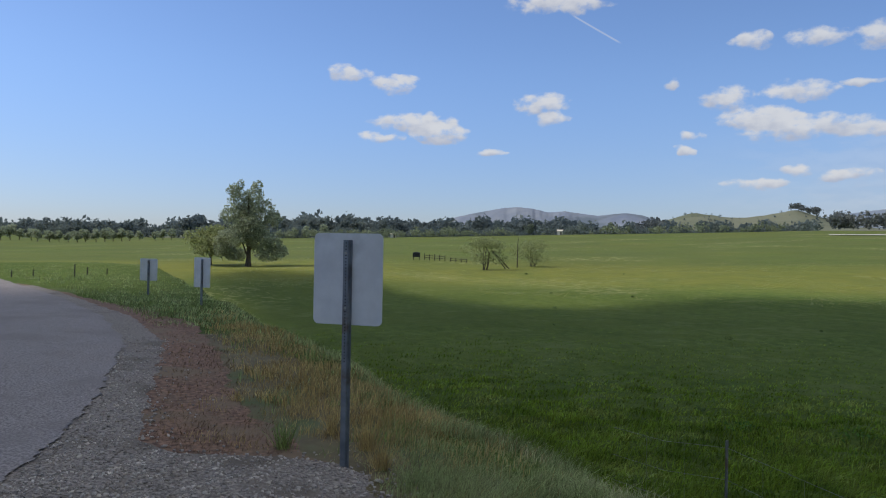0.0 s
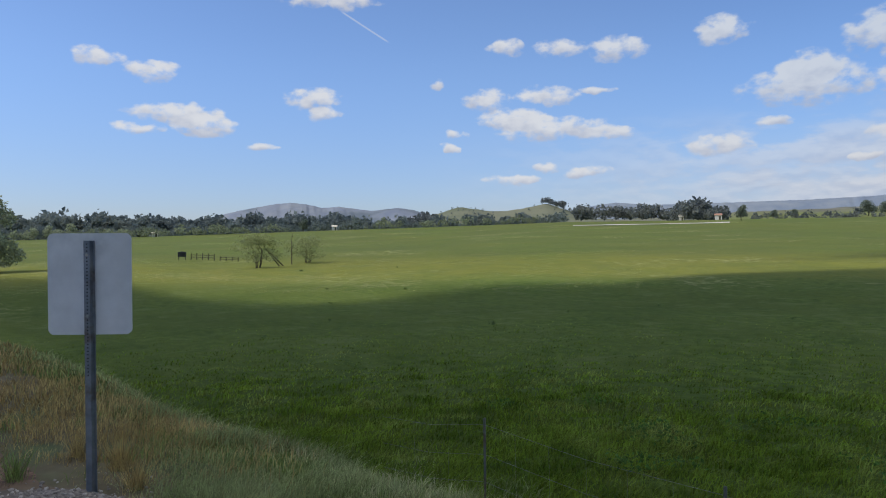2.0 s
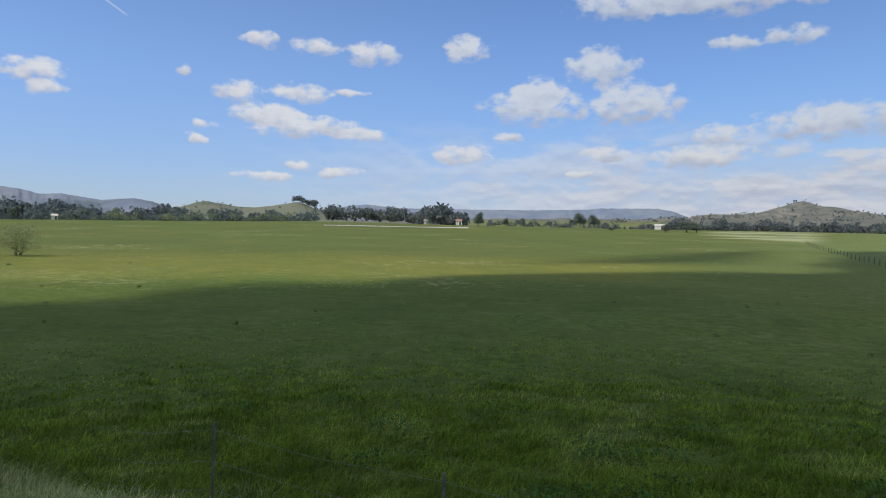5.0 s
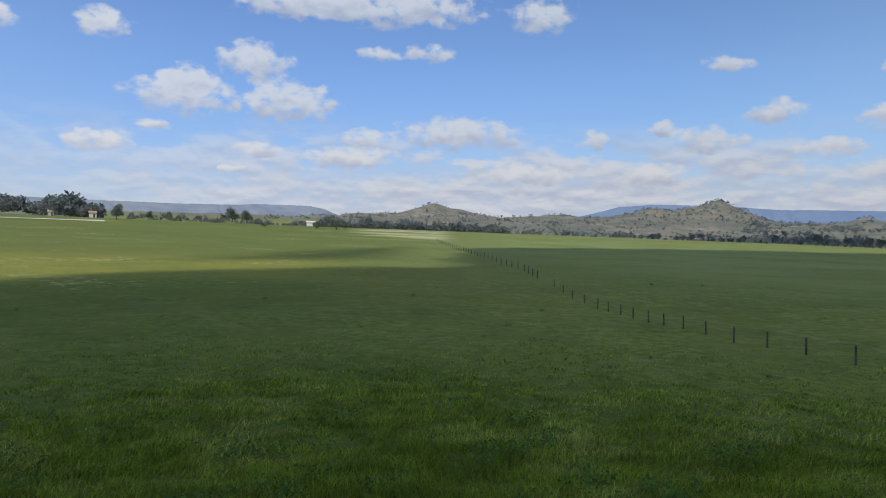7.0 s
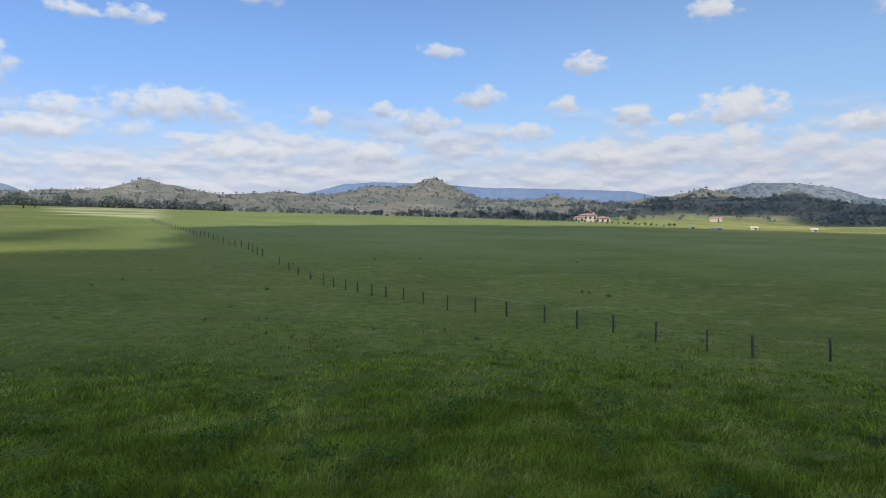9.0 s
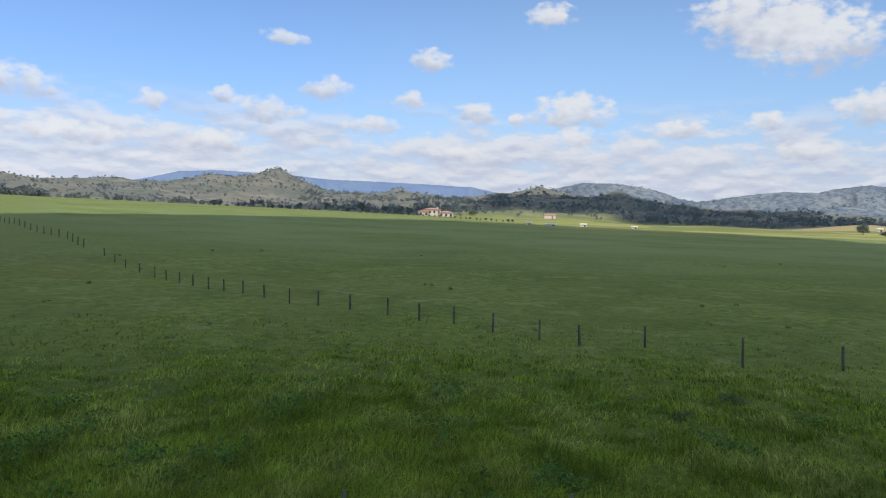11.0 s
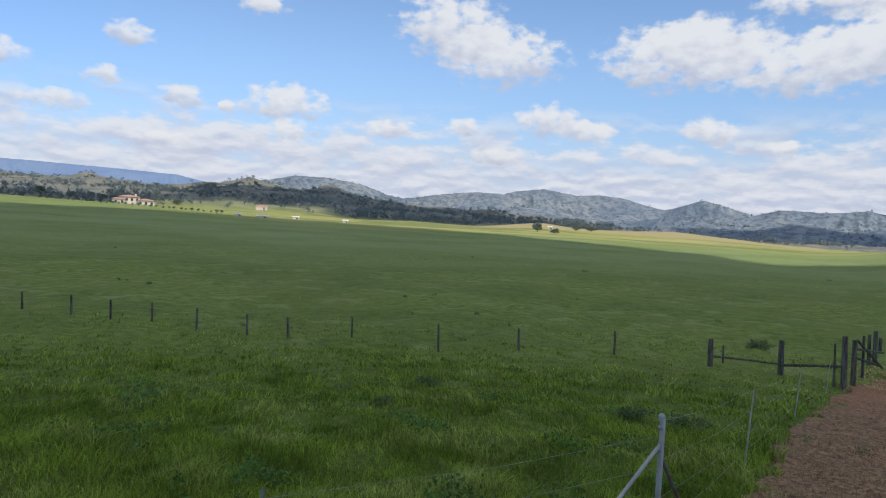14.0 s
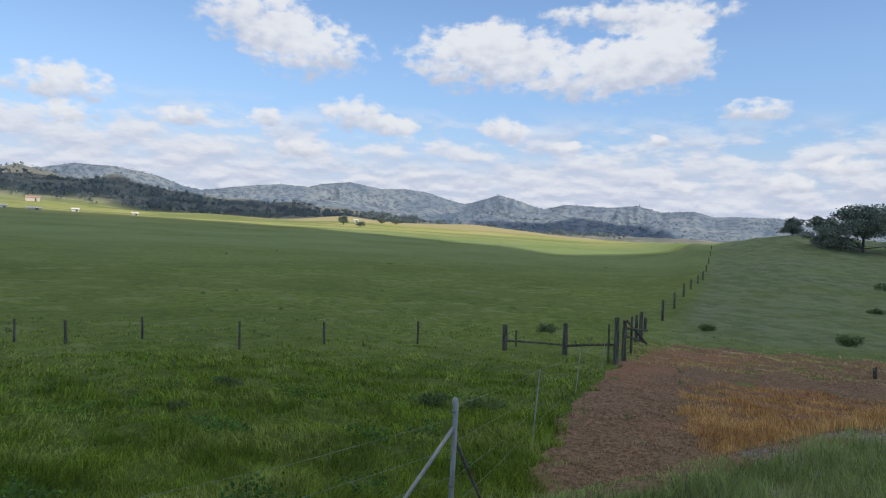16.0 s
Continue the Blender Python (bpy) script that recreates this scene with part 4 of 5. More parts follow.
corral = thing("corral_fence", p0, "broken timber corral fence beside the tank", "fence")
run = p1 - p0
for i in range(9):
    u = i / 8
    q = run * u
    bm = bmesh.new()
    tube(bm, [(q.x, q.y, q.z - 0.2), (q.x + 0.05, q.y, q.z + (1.3 if i < 5 else 0.8))], [0.09, 0.075], 7)
    part("post", bm, WOOD_GREY, corral)
    if i < 8 and i != 4:
        n_ = run * ((i + 1) / 8)
        for z in ((0.5, 0.95) if i < 4 else (0.3, 0.65)):
            bm = bmesh.new()
            tube(bm, [(q.x, q.y, q.z + z), (n_.x, n_.y, n_.z + z * 0.96)], [0.05, 0.045], 5)
            part("rail", bm, WOOD_GREY, corral)

# rows of young orchard trees at the western end
ORCHARD = [(97.06, 0.10), (96.5, 0.12), (95.94, 0.13), (95.22, 0.1), (94.85, 0.02), (94.09, 0.0), (93.49, 0.0), (92.9, 0.0), (92.32, 0.0), (91.8, 0.02), (91.09, 0.03), (90.51, 0.05), (89.95, 0.1), (89.37, 0.12),
           (88.83, 0.15), (88.18, 0.18), (87.06, 0.2), (86.5, 0.25), (85.92, 0.28), (84.76, 0.35), (76.6, 0.6), (75.7, 0.62), (75.0, 0.65), (74.2, 0.66)]
first = None
rnd = random.Random(5)
for a, e in ORCHARD:
    p, d = stand(a, e, 520)
    s = d * math.tan(radians(rnd.uniform(0.75, 1.05))) / 6.0
    m = Matrix.Translation(p) @ pose(0, 0, 0, 0, 0, rnd.uniform(0, 360)) @ Matrix.Diagonal((s, s, s * rnd.uniform(0.9, 1.1), 1))
    if first is None:
        first = tree((0, 0, 0), 6.0, 5.2, 31, 900, LEAF, "orchard_tree", "round young orchard tree in a row", "orchard row", trunk=0.14, leaf=0.06)
        m0 = m
    else:
        copy_thing(first, m)
first.matrix_world = m0

# single trees across the middle distance
FIELD_TREES = [(14.4, 1.60, 1.25, 1.0), (13.3, 1.55, 1.15, 0.95), (22.7, 1.32, 1.35, 0.75), (20.5, 1.58, 0.75, 1.0), (19.1, 1.62, 0.75, 0.9), (11.9, 1.14, 0.35, 2.0), (7.8, 1.08, 0.75, 1.1), (6.2, 1.10, 1.05, 1.5),
               (5.5, 1.10, 0.9, 1.2), (-68.97, 0.0, 0.85, 1.25), (-70.36, -0.1, 0.5, 2.0), (-72.1, 0.2, 0.6, 1.4), (-73.3, 0.2, 0.55, 1.6), (-26.0, 0.95, 0.5, 1.2), (-28.3, 0.95, 0.6, 1.1), (-31.0, 0.9, 0.75, 1.3),
               (-33.0, 0.85, 0.55, 1.2), (-35.0, 0.8, 0.5, 1.5), (-40.2, 0.75, 0.5, 2.2), (57.4, 1.05, 1.1, 1.0), (69.5, 0.85, 0.9, 1.2)]
first = None
for a, e, deg, w in FIELD_TREES:
    p, d = stand(a, e, 750, 120)
    s = d * math.tan(radians(deg)) / 10.0
    m = Matrix.Translation(p) @ pose(0, 0, 0, 0, 0, rnd.uniform(0, 360)) @ Matrix.Diagonal((s * w, s * w, s, 1))
    if first is None:
        first = tree((0, 0, 0), 10.0, 9.0, 41, 1700, LEAF_DARK, "field_oak", "dark round oak standing alone in the fields", "oaks in the fields", trunk=0.12, leaf=0.041)
        m0 = m
    else:
        copy_thing(first, m)
first.matrix_world = m0

# oaks on the slope beyond the gate
for a, e, deg, w, s, lab in ((-108.42, -0.23, 3.5, 1.9, 51, "broad dark oak with a low wide crown on the slope"), (-105.94, 0.04, 2.3, 1.25, 52, "small spreading oak on the grassy slope"), (-103.9, 0.80, 1.32, 1.35, 53, "dark round oak on the hill's crest"),
                             (-112.2, 0.0, 3.3, 1.2, 54, "broad dark oak with a low wide crown on the slope")):
    p, d = stand(a, e, 160, 60)
    H = d * math.tan(radians(deg))
    rnd = random.Random(s)
    low = []
    for i in range(26):     # lobes of leaves from the ground up
        q, z = rnd.uniform(0, 0.42) * w * H, rnd.uniform(0.14, 0.84) * H
        b = rnd.uniform(0, 6.28)
        k_ = rnd.uniform(0.15, 0.24) * (1.2 - 0.5 * z / H)
        q *= 1.05 - 0.7 * max(0.0, z / H - 0.45)
        low.append((q * math.cos(b), q * math.sin(b), z, k_ * w * H, k_ * w * H, rnd.uniform(0.12, 0.19) * H))
    tree(p, H, w * H, s, 12000, LEAF_DARK, "slope_oak", lab, "oaks on the slope", trunk=0.07, leaf=0.025, lumps=low)


# ---- woods too far to count ----
def woods(name, spots, label, mat, seed, cards=52, squat=0.85, category="woods"):
    """spots: rows of x, y, z, height."""
    rng = np.random.default_rng(seed)
    vs, fs, count = [], [], 0
    for x, y, z, h in spots:
        b = h * squat * rng.uniform(0.7, 1.2)
        lumps = [(0, 0, 0.55 * h, 0.42 * b, 0.42 * b, 0.40 * h)] + [(rng.uniform(-0.3, 0.3) * b, rng.uniform(-0.3, 0.3) * b, rng.uniform(0.35, 0.8) * h, 0.25 * b, 0.25 * b, 0.22 * h) for _ in range(3)]
        v, f = leaf_cards(crown_points(lumps, cards, rng, 0.3), h * 0.74 / cards ** 0.5 * rng.uniform(0.7, 1.3, cards), rng)
        vs.append(v + np.array([x, y, z]))
        fs.append(f + count)
        count += len(v)
    ob = link_mesh(name, np.concatenate(vs).tolist(), np.concatenate(fs).tolist(), mat)
    return tagged(ob, label, category, kind="stuff")


def belt(az0, az1, r0, r1, n, h0, h1, seed, gaps=None):
    """n trees between two bearings and two distances; gaps: how strongly they gather into clumps."""
    rng = np.random.default_rng(seed)
    a = np.radians(rng.uniform(az0, az1, n))
    r = rng.uniform(r0, r1, n)
    if gaps is not None:
        x, y = -r * np.sin(a), r * np.cos(a)
        ok = rng.uniform(0, 1, n) < np.clip(0.5 + gaps * (ripple(x, y, 70, seed) + 0.6 * ripple(x, y, 26, seed + 1)), 0.03, 1)
        a, r, n = a[ok], r[ok], int(ok.sum())
    x, y = -r * np.sin(a), r * np.cos(a)
    swell = 1 + 0.35 * ripple(np.degrees(a) * 10, r * 0, 9, seed)
    return np.stack([x, y, land(x, y) - 0.3, rng.uniform(h0, h1, n) * swell], 1)


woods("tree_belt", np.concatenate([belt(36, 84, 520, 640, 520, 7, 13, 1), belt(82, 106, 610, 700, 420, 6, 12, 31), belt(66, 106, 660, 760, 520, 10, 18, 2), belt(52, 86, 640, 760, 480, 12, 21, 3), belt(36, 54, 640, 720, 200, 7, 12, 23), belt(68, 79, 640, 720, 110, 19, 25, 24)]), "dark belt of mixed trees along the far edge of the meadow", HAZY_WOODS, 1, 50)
woods("field_hedge", belt(38, 86, 452, 478, 300, 3.0, 7.5, 33, 0.8), "pale green hedge of bushes before the tree belt", HEDGE_LEAF, 8, 40, 1.3, "hedge")
woods("roadside_grove", np.concatenate([belt(24.2, 35.2, 470, 500, 90, 8, 13, 4), belt(23.8, 27.6, 520, 600, 40, 15, 21, 5), belt(36.0, 37.8, 1600, 1700, 30, 14, 22, 6), belt(46.8, 49.2, 640, 700, 16, 14, 18, 7)]), "grove of dark trees by a pale farm lane", HAZE_GREY_WOODS, 2)
woods("windbreak", np.concatenate([belt(-8, 9, 560, 640, 330, 7.5, 12.5, 8), belt(-15, -7, 560, 640, 50, 4, 8, 18), belt(-2, 22, 660, 740, 140, 5, 9, 9), belt(-36, -16, 640, 760, 230, 3.5, 7.5, 19, 1.2), belt(-30, 6, 575, 640, 60, 3, 6.5, 29, 1.2)]), "long dark windbreak of trees below the hills", HAZE_GREY_WOODS, 3)
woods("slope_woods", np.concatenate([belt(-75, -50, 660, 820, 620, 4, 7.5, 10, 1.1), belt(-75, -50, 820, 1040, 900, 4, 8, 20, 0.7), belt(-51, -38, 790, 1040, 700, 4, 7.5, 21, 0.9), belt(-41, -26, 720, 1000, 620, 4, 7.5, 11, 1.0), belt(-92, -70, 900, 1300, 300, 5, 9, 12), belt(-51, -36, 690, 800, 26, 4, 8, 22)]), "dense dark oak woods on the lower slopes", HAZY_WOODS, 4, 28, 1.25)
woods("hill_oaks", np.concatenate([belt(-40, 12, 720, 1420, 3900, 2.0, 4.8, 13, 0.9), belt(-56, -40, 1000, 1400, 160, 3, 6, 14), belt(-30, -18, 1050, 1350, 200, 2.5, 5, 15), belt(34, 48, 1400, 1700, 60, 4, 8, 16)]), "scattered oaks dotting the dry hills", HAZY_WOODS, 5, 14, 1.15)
def scrub(grid, count, seed, lo, hi, name, label):
    rng = np.random.default_rng(seed)
    mx, my, mz, mc = grid
    share = np.clip(0.5 + 0.7 * ripple(mx, my, 160, 2.0) + 0.6 * (1 - (mz - EYE) / np.maximum(mc, 1)), 0, 1.5)[:, 6:30]
    mi, mj = np.unravel_index(rng.choice(share.size, count, p=(share / share.sum()).ravel()), share.shape)
    spots = np.stack([mx[mi, mj + 6], my[mi, mj + 6], mz[mi, mj + 6] - 2], 1) + rng.normal(size=(count, 3)) * (9, 9, 1)
    woods(name, np.concatenate([spots, rng.uniform(lo, hi, (count, 1))], 1), label, SCRUB, 6, 8, 1.5, "scrub")


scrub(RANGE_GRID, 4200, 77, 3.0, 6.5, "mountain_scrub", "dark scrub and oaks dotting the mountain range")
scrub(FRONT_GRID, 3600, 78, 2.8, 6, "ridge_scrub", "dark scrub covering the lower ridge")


# ---- low dark shrubs in the grass ----
SHRUB_LEAF = material("shrub_leaf", (0.085, 0.128, 0.04), (0.16, 0.215, 0.075), 2, 0.65, island=0.4, through_light=0.3)
for i, (a, e, size) in enumerate(((-81.25, -14.7, 0.58), (-77.2, -14.4, 0.5), (-60.7, -13.0, 0.40), (-98.6, -6.8, 0.75), (-107.9, -6.9, 0.95), (-109.3, -4.5, 0.9), (-85.9, -7.9, 0.7), (-56.9, -14.7, 0.34), (-109.8, -2.8, 1.3))):
    p, d = stand(a, e, 120, 6)
    rng = np.random.default_rng(90 + i)
    s = thing("shrub", p, "low dark green shrub in the meadow grass", "shrub", "shrubs in the grass")
    lumps = [(rng.uniform(-0.5, 0.5) * size, rng.uniform(-0.5, 0.5) * size, rng.uniform(0.1, 0.32) * size, rng.uniform(0.25, 0.5) * size, rng.uniform(0.25, 0.5) * size, 0.26 * size) for _ in range(7)]
    v, f = leaf_cards(crown_points(lumps, 900, rng, 0.2), size * 0.05 * rng.uniform(0.6, 1.5, 900), rng)
    link_mesh("foliage", v.tolist(), f.tolist(), SHRUB_LEAF, s)
    for _ in range(4):
        bm = bmesh.new()
        q = rng.uniform(-0.4, 0.4, 2) * size
        tube(bm, [(0, 0, -0.05), (q[0], q[1], 0.5 * size)], [0.02 * size, 0.008 * size], 5)
        part("twig", bm, BARK, s)
BROAD_LEAF = material("broad_leaf", (0.055, 0.12, 0.022), (0.12, 0.215, 0.045), 3, 0.6, island=0.4, through_light=0.35, spec=0.2)
rng = np.random.default_rng(202)
ba, br = np.radians(rng.uniform(-95, 55, 90000)), 5.5 * (17 / 5.5) ** rng.uniform(0, 1, 90000)
bx, by = -br * np.sin(ba), br * np.cos(ba)
ok = (rng.uniform(0, 1, 90000) < 1.4 * smoothstep(0.42, 0.75, ripple(bx, by, 1.1, 6.3) + 0.35 * ripple(bx, by, 0.35, 1.2))) & (by + 0.6 * bx > 5.2) & ((bx < 4.2) | (by > np.interp(bx, TRACK_X, TRACK_HI) + 0.7))
bx, by = bx[ok], by[ok]
v, f = leaf_cards(np.stack([bx, by, land(bx, by) + rng.uniform(0.08, 0.24, len(bx))], 1), rng.uniform(0.018, 0.045, len(bx)), rng)
tagged(link_mesh("broad_leaf_patches", v.tolist(), f.tolist(), BROAD_LEAF), "dark green broad-leaved weeds in patches among the grass", "weeds", kind="stuff")
rng = np.random.default_rng(201)
ta, tr = np.radians(rng.uniform(-97, 62, 80)), 14 * (110 / 14) ** rng.uniform(0, 1, 80)
tx, ty = -tr * np.sin(ta), tr * np.cos(ta)
weeds, weed_faces, count = [], [], 0
for x, y, z, q in zip(tx, ty, land(tx, ty), 0.07 + 0.0018 * tr * rng.uniform(0.5, 1.4, 80)):
    lumps = [(x + rng.uniform(-1, 1) * q, y + rng.uniform(-1, 1) * q, z + 0.10, q * 0.8, q * 0.8, 0.10 + 0.12 * q) for _ in range(3)]
    v, f = leaf_cards(crown_points(lumps, 60, rng, 0.2), 0.22 * q * rng.uniform(0.6, 1.4, 60), rng)
    weeds.append(v)
    weed_faces.append(f + count)
    count += len(v)
tagged(link_mesh("meadow_weeds", np.concatenate(weeds).tolist(), np.concatenate(weed_faces).tolist(), SHRUB_LEAF), "dark broad-leaved weeds dotted through the meadow", "weeds", kind="stuff")
p, d = stand(-109.45, -9.06, 60, 8)
s = thing("broken_stump", p, "small broken dead stump on the bare dirt", "stump")
for dx_, h in ((-0.05, 0.5), (0.06, 0.42), (0.0, 0.3)):
    bm = bmesh.new()
    tube(bm, [(dx_, 0, -0.05), (dx_ * 2.2, 0.03, h)], [0.05, 0.025], 6)
    part("stub", bm, BARK, s)


# ---- buildings ----
def hip_roof(bm, w, d, z, rise, over=0.6):
    w2, d2 = w / 2 + over, d / 2 + over
    ridge = max(0.3, w2 - d2)
    lo = [bm.verts.new(q) for q in ((-w2, -d2, z), (w2, -d2, z), (w2, d2, z), (-w2, d2, z))]
    un = [bm.verts.new(q) for q in ((-w2, -d2, z - 0.2), (w2, -d2, z - 0.2), (w2, d2, z - 0.2), (-w2, d2, z - 0.2))]
    a, b = bm.verts.new((-ridge, 0, z + rise)), bm.verts.new((ridge, 0, z + rise))
    for f in ((lo[0], lo[1], b, a), (lo[1], lo[2], b), (lo[2], lo[3], a, b), (lo[3], lo[0], a), un[::-1]):
        bm.faces.new(f)
    for i in range(4):
        bm.faces.new((un[i], un[(i + 1) % 4], lo[(i + 1) % 4], lo[i]))


p, d = stand(-37.1, 0.62, 620, 200)
W = d * radians(2.9)
house = thing("farmhouse", p - Vector((0, 0, 0.3)), "large cream stucco villa with red clay-tile hipped roofs", "house", turn=-37)
for cx, cy, w, dp, h, rise in ((-0.10 * W, 3.0, 0.50 * W, 11.0, 4.6, 1.3), (-0.34 * W, 0.0, 0.30 * W, 9.0, 3.0, 1.2), (0.30 * W, 0.0, 0.40 * W, 9.0, 2.7, 1.2)):
    bm = bmesh.new()
    box(bm, (cx, cy, h / 2), (w, dp, h), 0.04)
    wall = part("wall", bm, STUCCO, house, "cream stucco wall")
    bm = bmesh.new()
    hip_roof(bm, w, dp, h + 0.2, rise)
    roof = part("roof", bm, ROOF_TILE, house, "red clay-tile hipped roof")
    roof.location = (cx, cy, 0)
    for i in range(max(2, int(w / 3))):
        x = cx - w / 2 + (i + 0.5) * w / max(2, int(w / 3))
        bm = bmesh.new()
        box(bm, (x, cy - dp / 2 - 0.02, h - 1.6), (1.3, 0.1, 1.6), 0.02)
        part("window", bm, GLASS, house, "dark window pane")
bm = bmesh.new()
box(bm, (0.05 * W, 3.0, 5.9), (1.1, 0.9, 1.7), 0.05)
part("chimney", bm, STUCCO, house)


def shed(az, el, deg, h, label, mat=WHITE_PAINT, roof=METAL_ROOF, depth=3.0, group="farm sheds"):
    p, d = stand(az, el, 700, 150)
    w = max(2.5, d * radians(deg))
    s = thing("shed", p - Vector((0, 0, 0.2)), label, "shed", group, turn=az)
    bm = bmesh.new()
    box(bm, (0, 0, h / 2), (w, depth, h), 0.03)
    part("wall", bm, mat, s)
    bm = bmesh.new()
    a = [bm.verts.new(q) for q in ((-w / 2 - 0.3, -depth / 2 - 0.4, h), (w / 2 + 0.3, -depth / 2 - 0.4, h), (w / 2 + 0.3, depth / 2 + 0.4, h), (-w / 2 - 0.3, depth / 2 + 0.4, h))]
    b = [bm.verts.new(q) for q in ((-w / 2 - 0.3, 0, h + 0.2 * depth), (w / 2 + 0.3, 0, h + 0.2 * depth))]
    for f in ((a[0], a[1], b[1], b[0]), (a[2], a[3], b[0], b[1]), (a[1], a[2], b[1]), (a[3], a[0], b[0]), a[::-1]):
        bm.faces.new(f)
    part("roof", bm, roof, s)
    bm = bmesh.new()
    box(bm, (0.2 * w, -depth / 2 - 0.02, 0.42 * h), (min(1.2, 0.3 * w), 0.08, 0.8 * h), 0.02)
    part("door", bm, WOOD_GREY, s)
    return s


shed(-44.75, 0.10, 0.30, 1.0, "small white farm shed at the field's edge")
shed(-46.6, 0.05, 0.9, 0.85, "long low grey farm shed at the field's edge", METAL_ROOF)
shed(-49.2, 0.06, 0.5, 1.2, "white farm shed with a pale metal roof")
shed(-53.2, -0.02, 0.26, 1.0, "small white farm shed at the field's edge")
shed(-46.5, 0.9, 0.9, 3.4, "pale ranch house below the wooded hill", STUCCO, ROOF_TILE, 7.0)
shed(-70.0, 0.25, 0.35, 1.4, "small white farm shed beside dark oaks")
shed(24.3, 1.9, 0.5, 3.0, "white cottage among the dark grove", WHITE_PAINT, ROOF_TILE, 6.0)
shed(27.0, 1.62, 0.35, 2.6, "white cottage among the dark grove", WHITE_PAINT, METAL_ROOF, 5.0)
shed(8.2, 1.45, 0.8, 2.6, "long pale shed below the windbreak", WHITE_PAINT, METAL_ROOF, 6.0)
shed(54.9, 1.35, 0.4, 2.6, "pale farm building among trees", WHITE_PAINT, METAL_ROOF, 6.0)
shed(68.6, 0.7, 0.45, 2.6, "small white farm shed at the meadow's edge")


def lane(name, az0, az1, el, rows_, label, mat=PALE_GRAVEL):
    vs = []
    aa = np.arange(az0, az1, 0.15)
    for a in aa:
        p, d = stand(a, el, 700, 150)
        for q in (0, 1):
            r = d + q * rows_
            x, y = -r * math.sin(radians(a)), r * math.cos(radians(a))
            vs.append((x, y, float(land(x, y)) + 0.25))
    faces = [(2 * i, 2 * i + 2, 2 * i + 3, 2 * i + 1) for i in range(len(aa) - 1)]
    return tagged(link_mesh(name, vs, faces, mat), label, "lane", kind="structure")


lane("farm_lane", 23.5, 35.4, 1.14, 14, "pale bare farm lane in front of the grove")

# line of young trees in front of the villa
first = None
for i in range(30):
    a = -31.0 - 0.43 * i + rnd.uniform(-0.08, 0.08)
    p, d = stand(a, np.interp(a, [-43, -37, -31], [0.22, 0.48, 0.66]), 520, 200)
    s = d * math.tan(radians(rnd.uniform(0.2, 0.36))) / 3.0
    m = Matrix.Translation(p) @ pose(0, 0, 0, 0, 0, rnd.uniform(0, 360)) @ Matrix.Diagonal((s, s, s, 1))
    if first is None:
        first = tree((0, 0, 0), 3.0, 2.6, 61, 260, LEAF_DARK, "young_tree", "small dark young tree planted in a line", "trees along the drive", trunk=0.15, leaf=0.09)
        m0 = m
    else:
        copy_thing(first, m)
first.matrix_world = m0


# ---- fences ----
def timber_post(bm, base, height, radius, rnd_, lean=(0.0, 0.0), sides=8):
    z = base.z
    tube(bm, [(base.x, base.y, z - 0.3), (base.x + lean[0] * 0.5 * height, base.y + lean[1] * 0.5 * height, z + 0.5 * height), (base.x + lean[0] * height, base.y + lean[1] * height, z + height)],
         [radius * 1.05, radius, radius * 0.9], sides, rough=0.1, rng=rnd_)


def wires(bm, a, b, heights, radius=0.003, sag=0.02):
    for ha, hb in heights:
        p0, p1 = a + Vector((0, 0, ha)), b + Vector((0, 0, hb))
        mid = (p0 + p1) / 2 - Vector((0, 0, sag))
        tube(bm, [p0, mid, p1], [radius] * 3, 4, cap=False)


def strands(parent, name, a, b, heights, radius, sag):
    """The wires of one span, each a part of its own."""
    for pair in heights:
        bm = bmesh.new()
        wires(bm, a, b, [pair], radius, sag)
        part(name, bm, WIRE, parent)


# field fence of timber posts, from the gate away over the meadow: bearing, height of its foot, height of the post (degrees)
FIELD_POSTS = [(-75.53, -9.64, 1.9), (-67.92, -9.77, 1.6), (-61.34, -10.28, 2.15), (-54.2, -9.4, 1.5), (-49.1, -9.62, 1.5), (-45.9, -9.35, 1.35), (-42.1, -8.85, 1.25), (-38.85, -8.3, 1.1), (-36.0, -8.08, 1.05),
               (-33.4, -7.68, 1.05), (-30.3, -7.27, 0.85), (-27.73, -7.0, 0.7), (-25.43, -6.76, 0.85), (-23.45, -6.4, 0.7), (-21.81, -6.04, 0.7), (-20.36, -5.85, 0.5), (-19.2, -5.67, 0.55), (-18.04, -5.4, 0.45),
               (-17.07, -5.2, 0.5), (-16.1, -4.98, 0.55), (-15.28, -4.79, 0.85), (-14.2, -4.4, 0.5), (-13.24, -4.03, 0.6), (-12.5, -3.6, 0.5), (-11.78, -3.11, 0.45), (-10.4, -2.5, 0.4)]
rnd = random.Random(8)
feet = []
for a, e, deg in FIELD_POSTS:
    p, d = stand(a, e, 300, 12)
    feet.append((p, d * math.tan(radians(deg)) * 1.0, d))
fence = thing("field_fence", feet[0][0], "wire fence on weathered timber posts across the meadow", "fence")
o = feet[0][0]
for p, h, d in feet:
    bm = bmesh.new()
    side = Vector((-p.y, p.x, 0)).normalized()
    timber_post(bm, p - o, max(h, 0.8) + 0.05, rnd.uniform(0.038, 0.058), rnd, lean=(side.x * 0.03 + rnd.uniform(-0.02, 0.02), side.y * 0.03 + rnd.uniform(-0.02, 0.02)))
    part("post", bm, WOOD_GREY, fence)
for (p, h, d), (q, g, d2) in zip(feet, feet[1:]):
    strands(fence, "wire", p - o, q - o, [(0.35, 0.35), (0.65, 0.65), (0.95, 0.95)], 0.0025, 0.02)
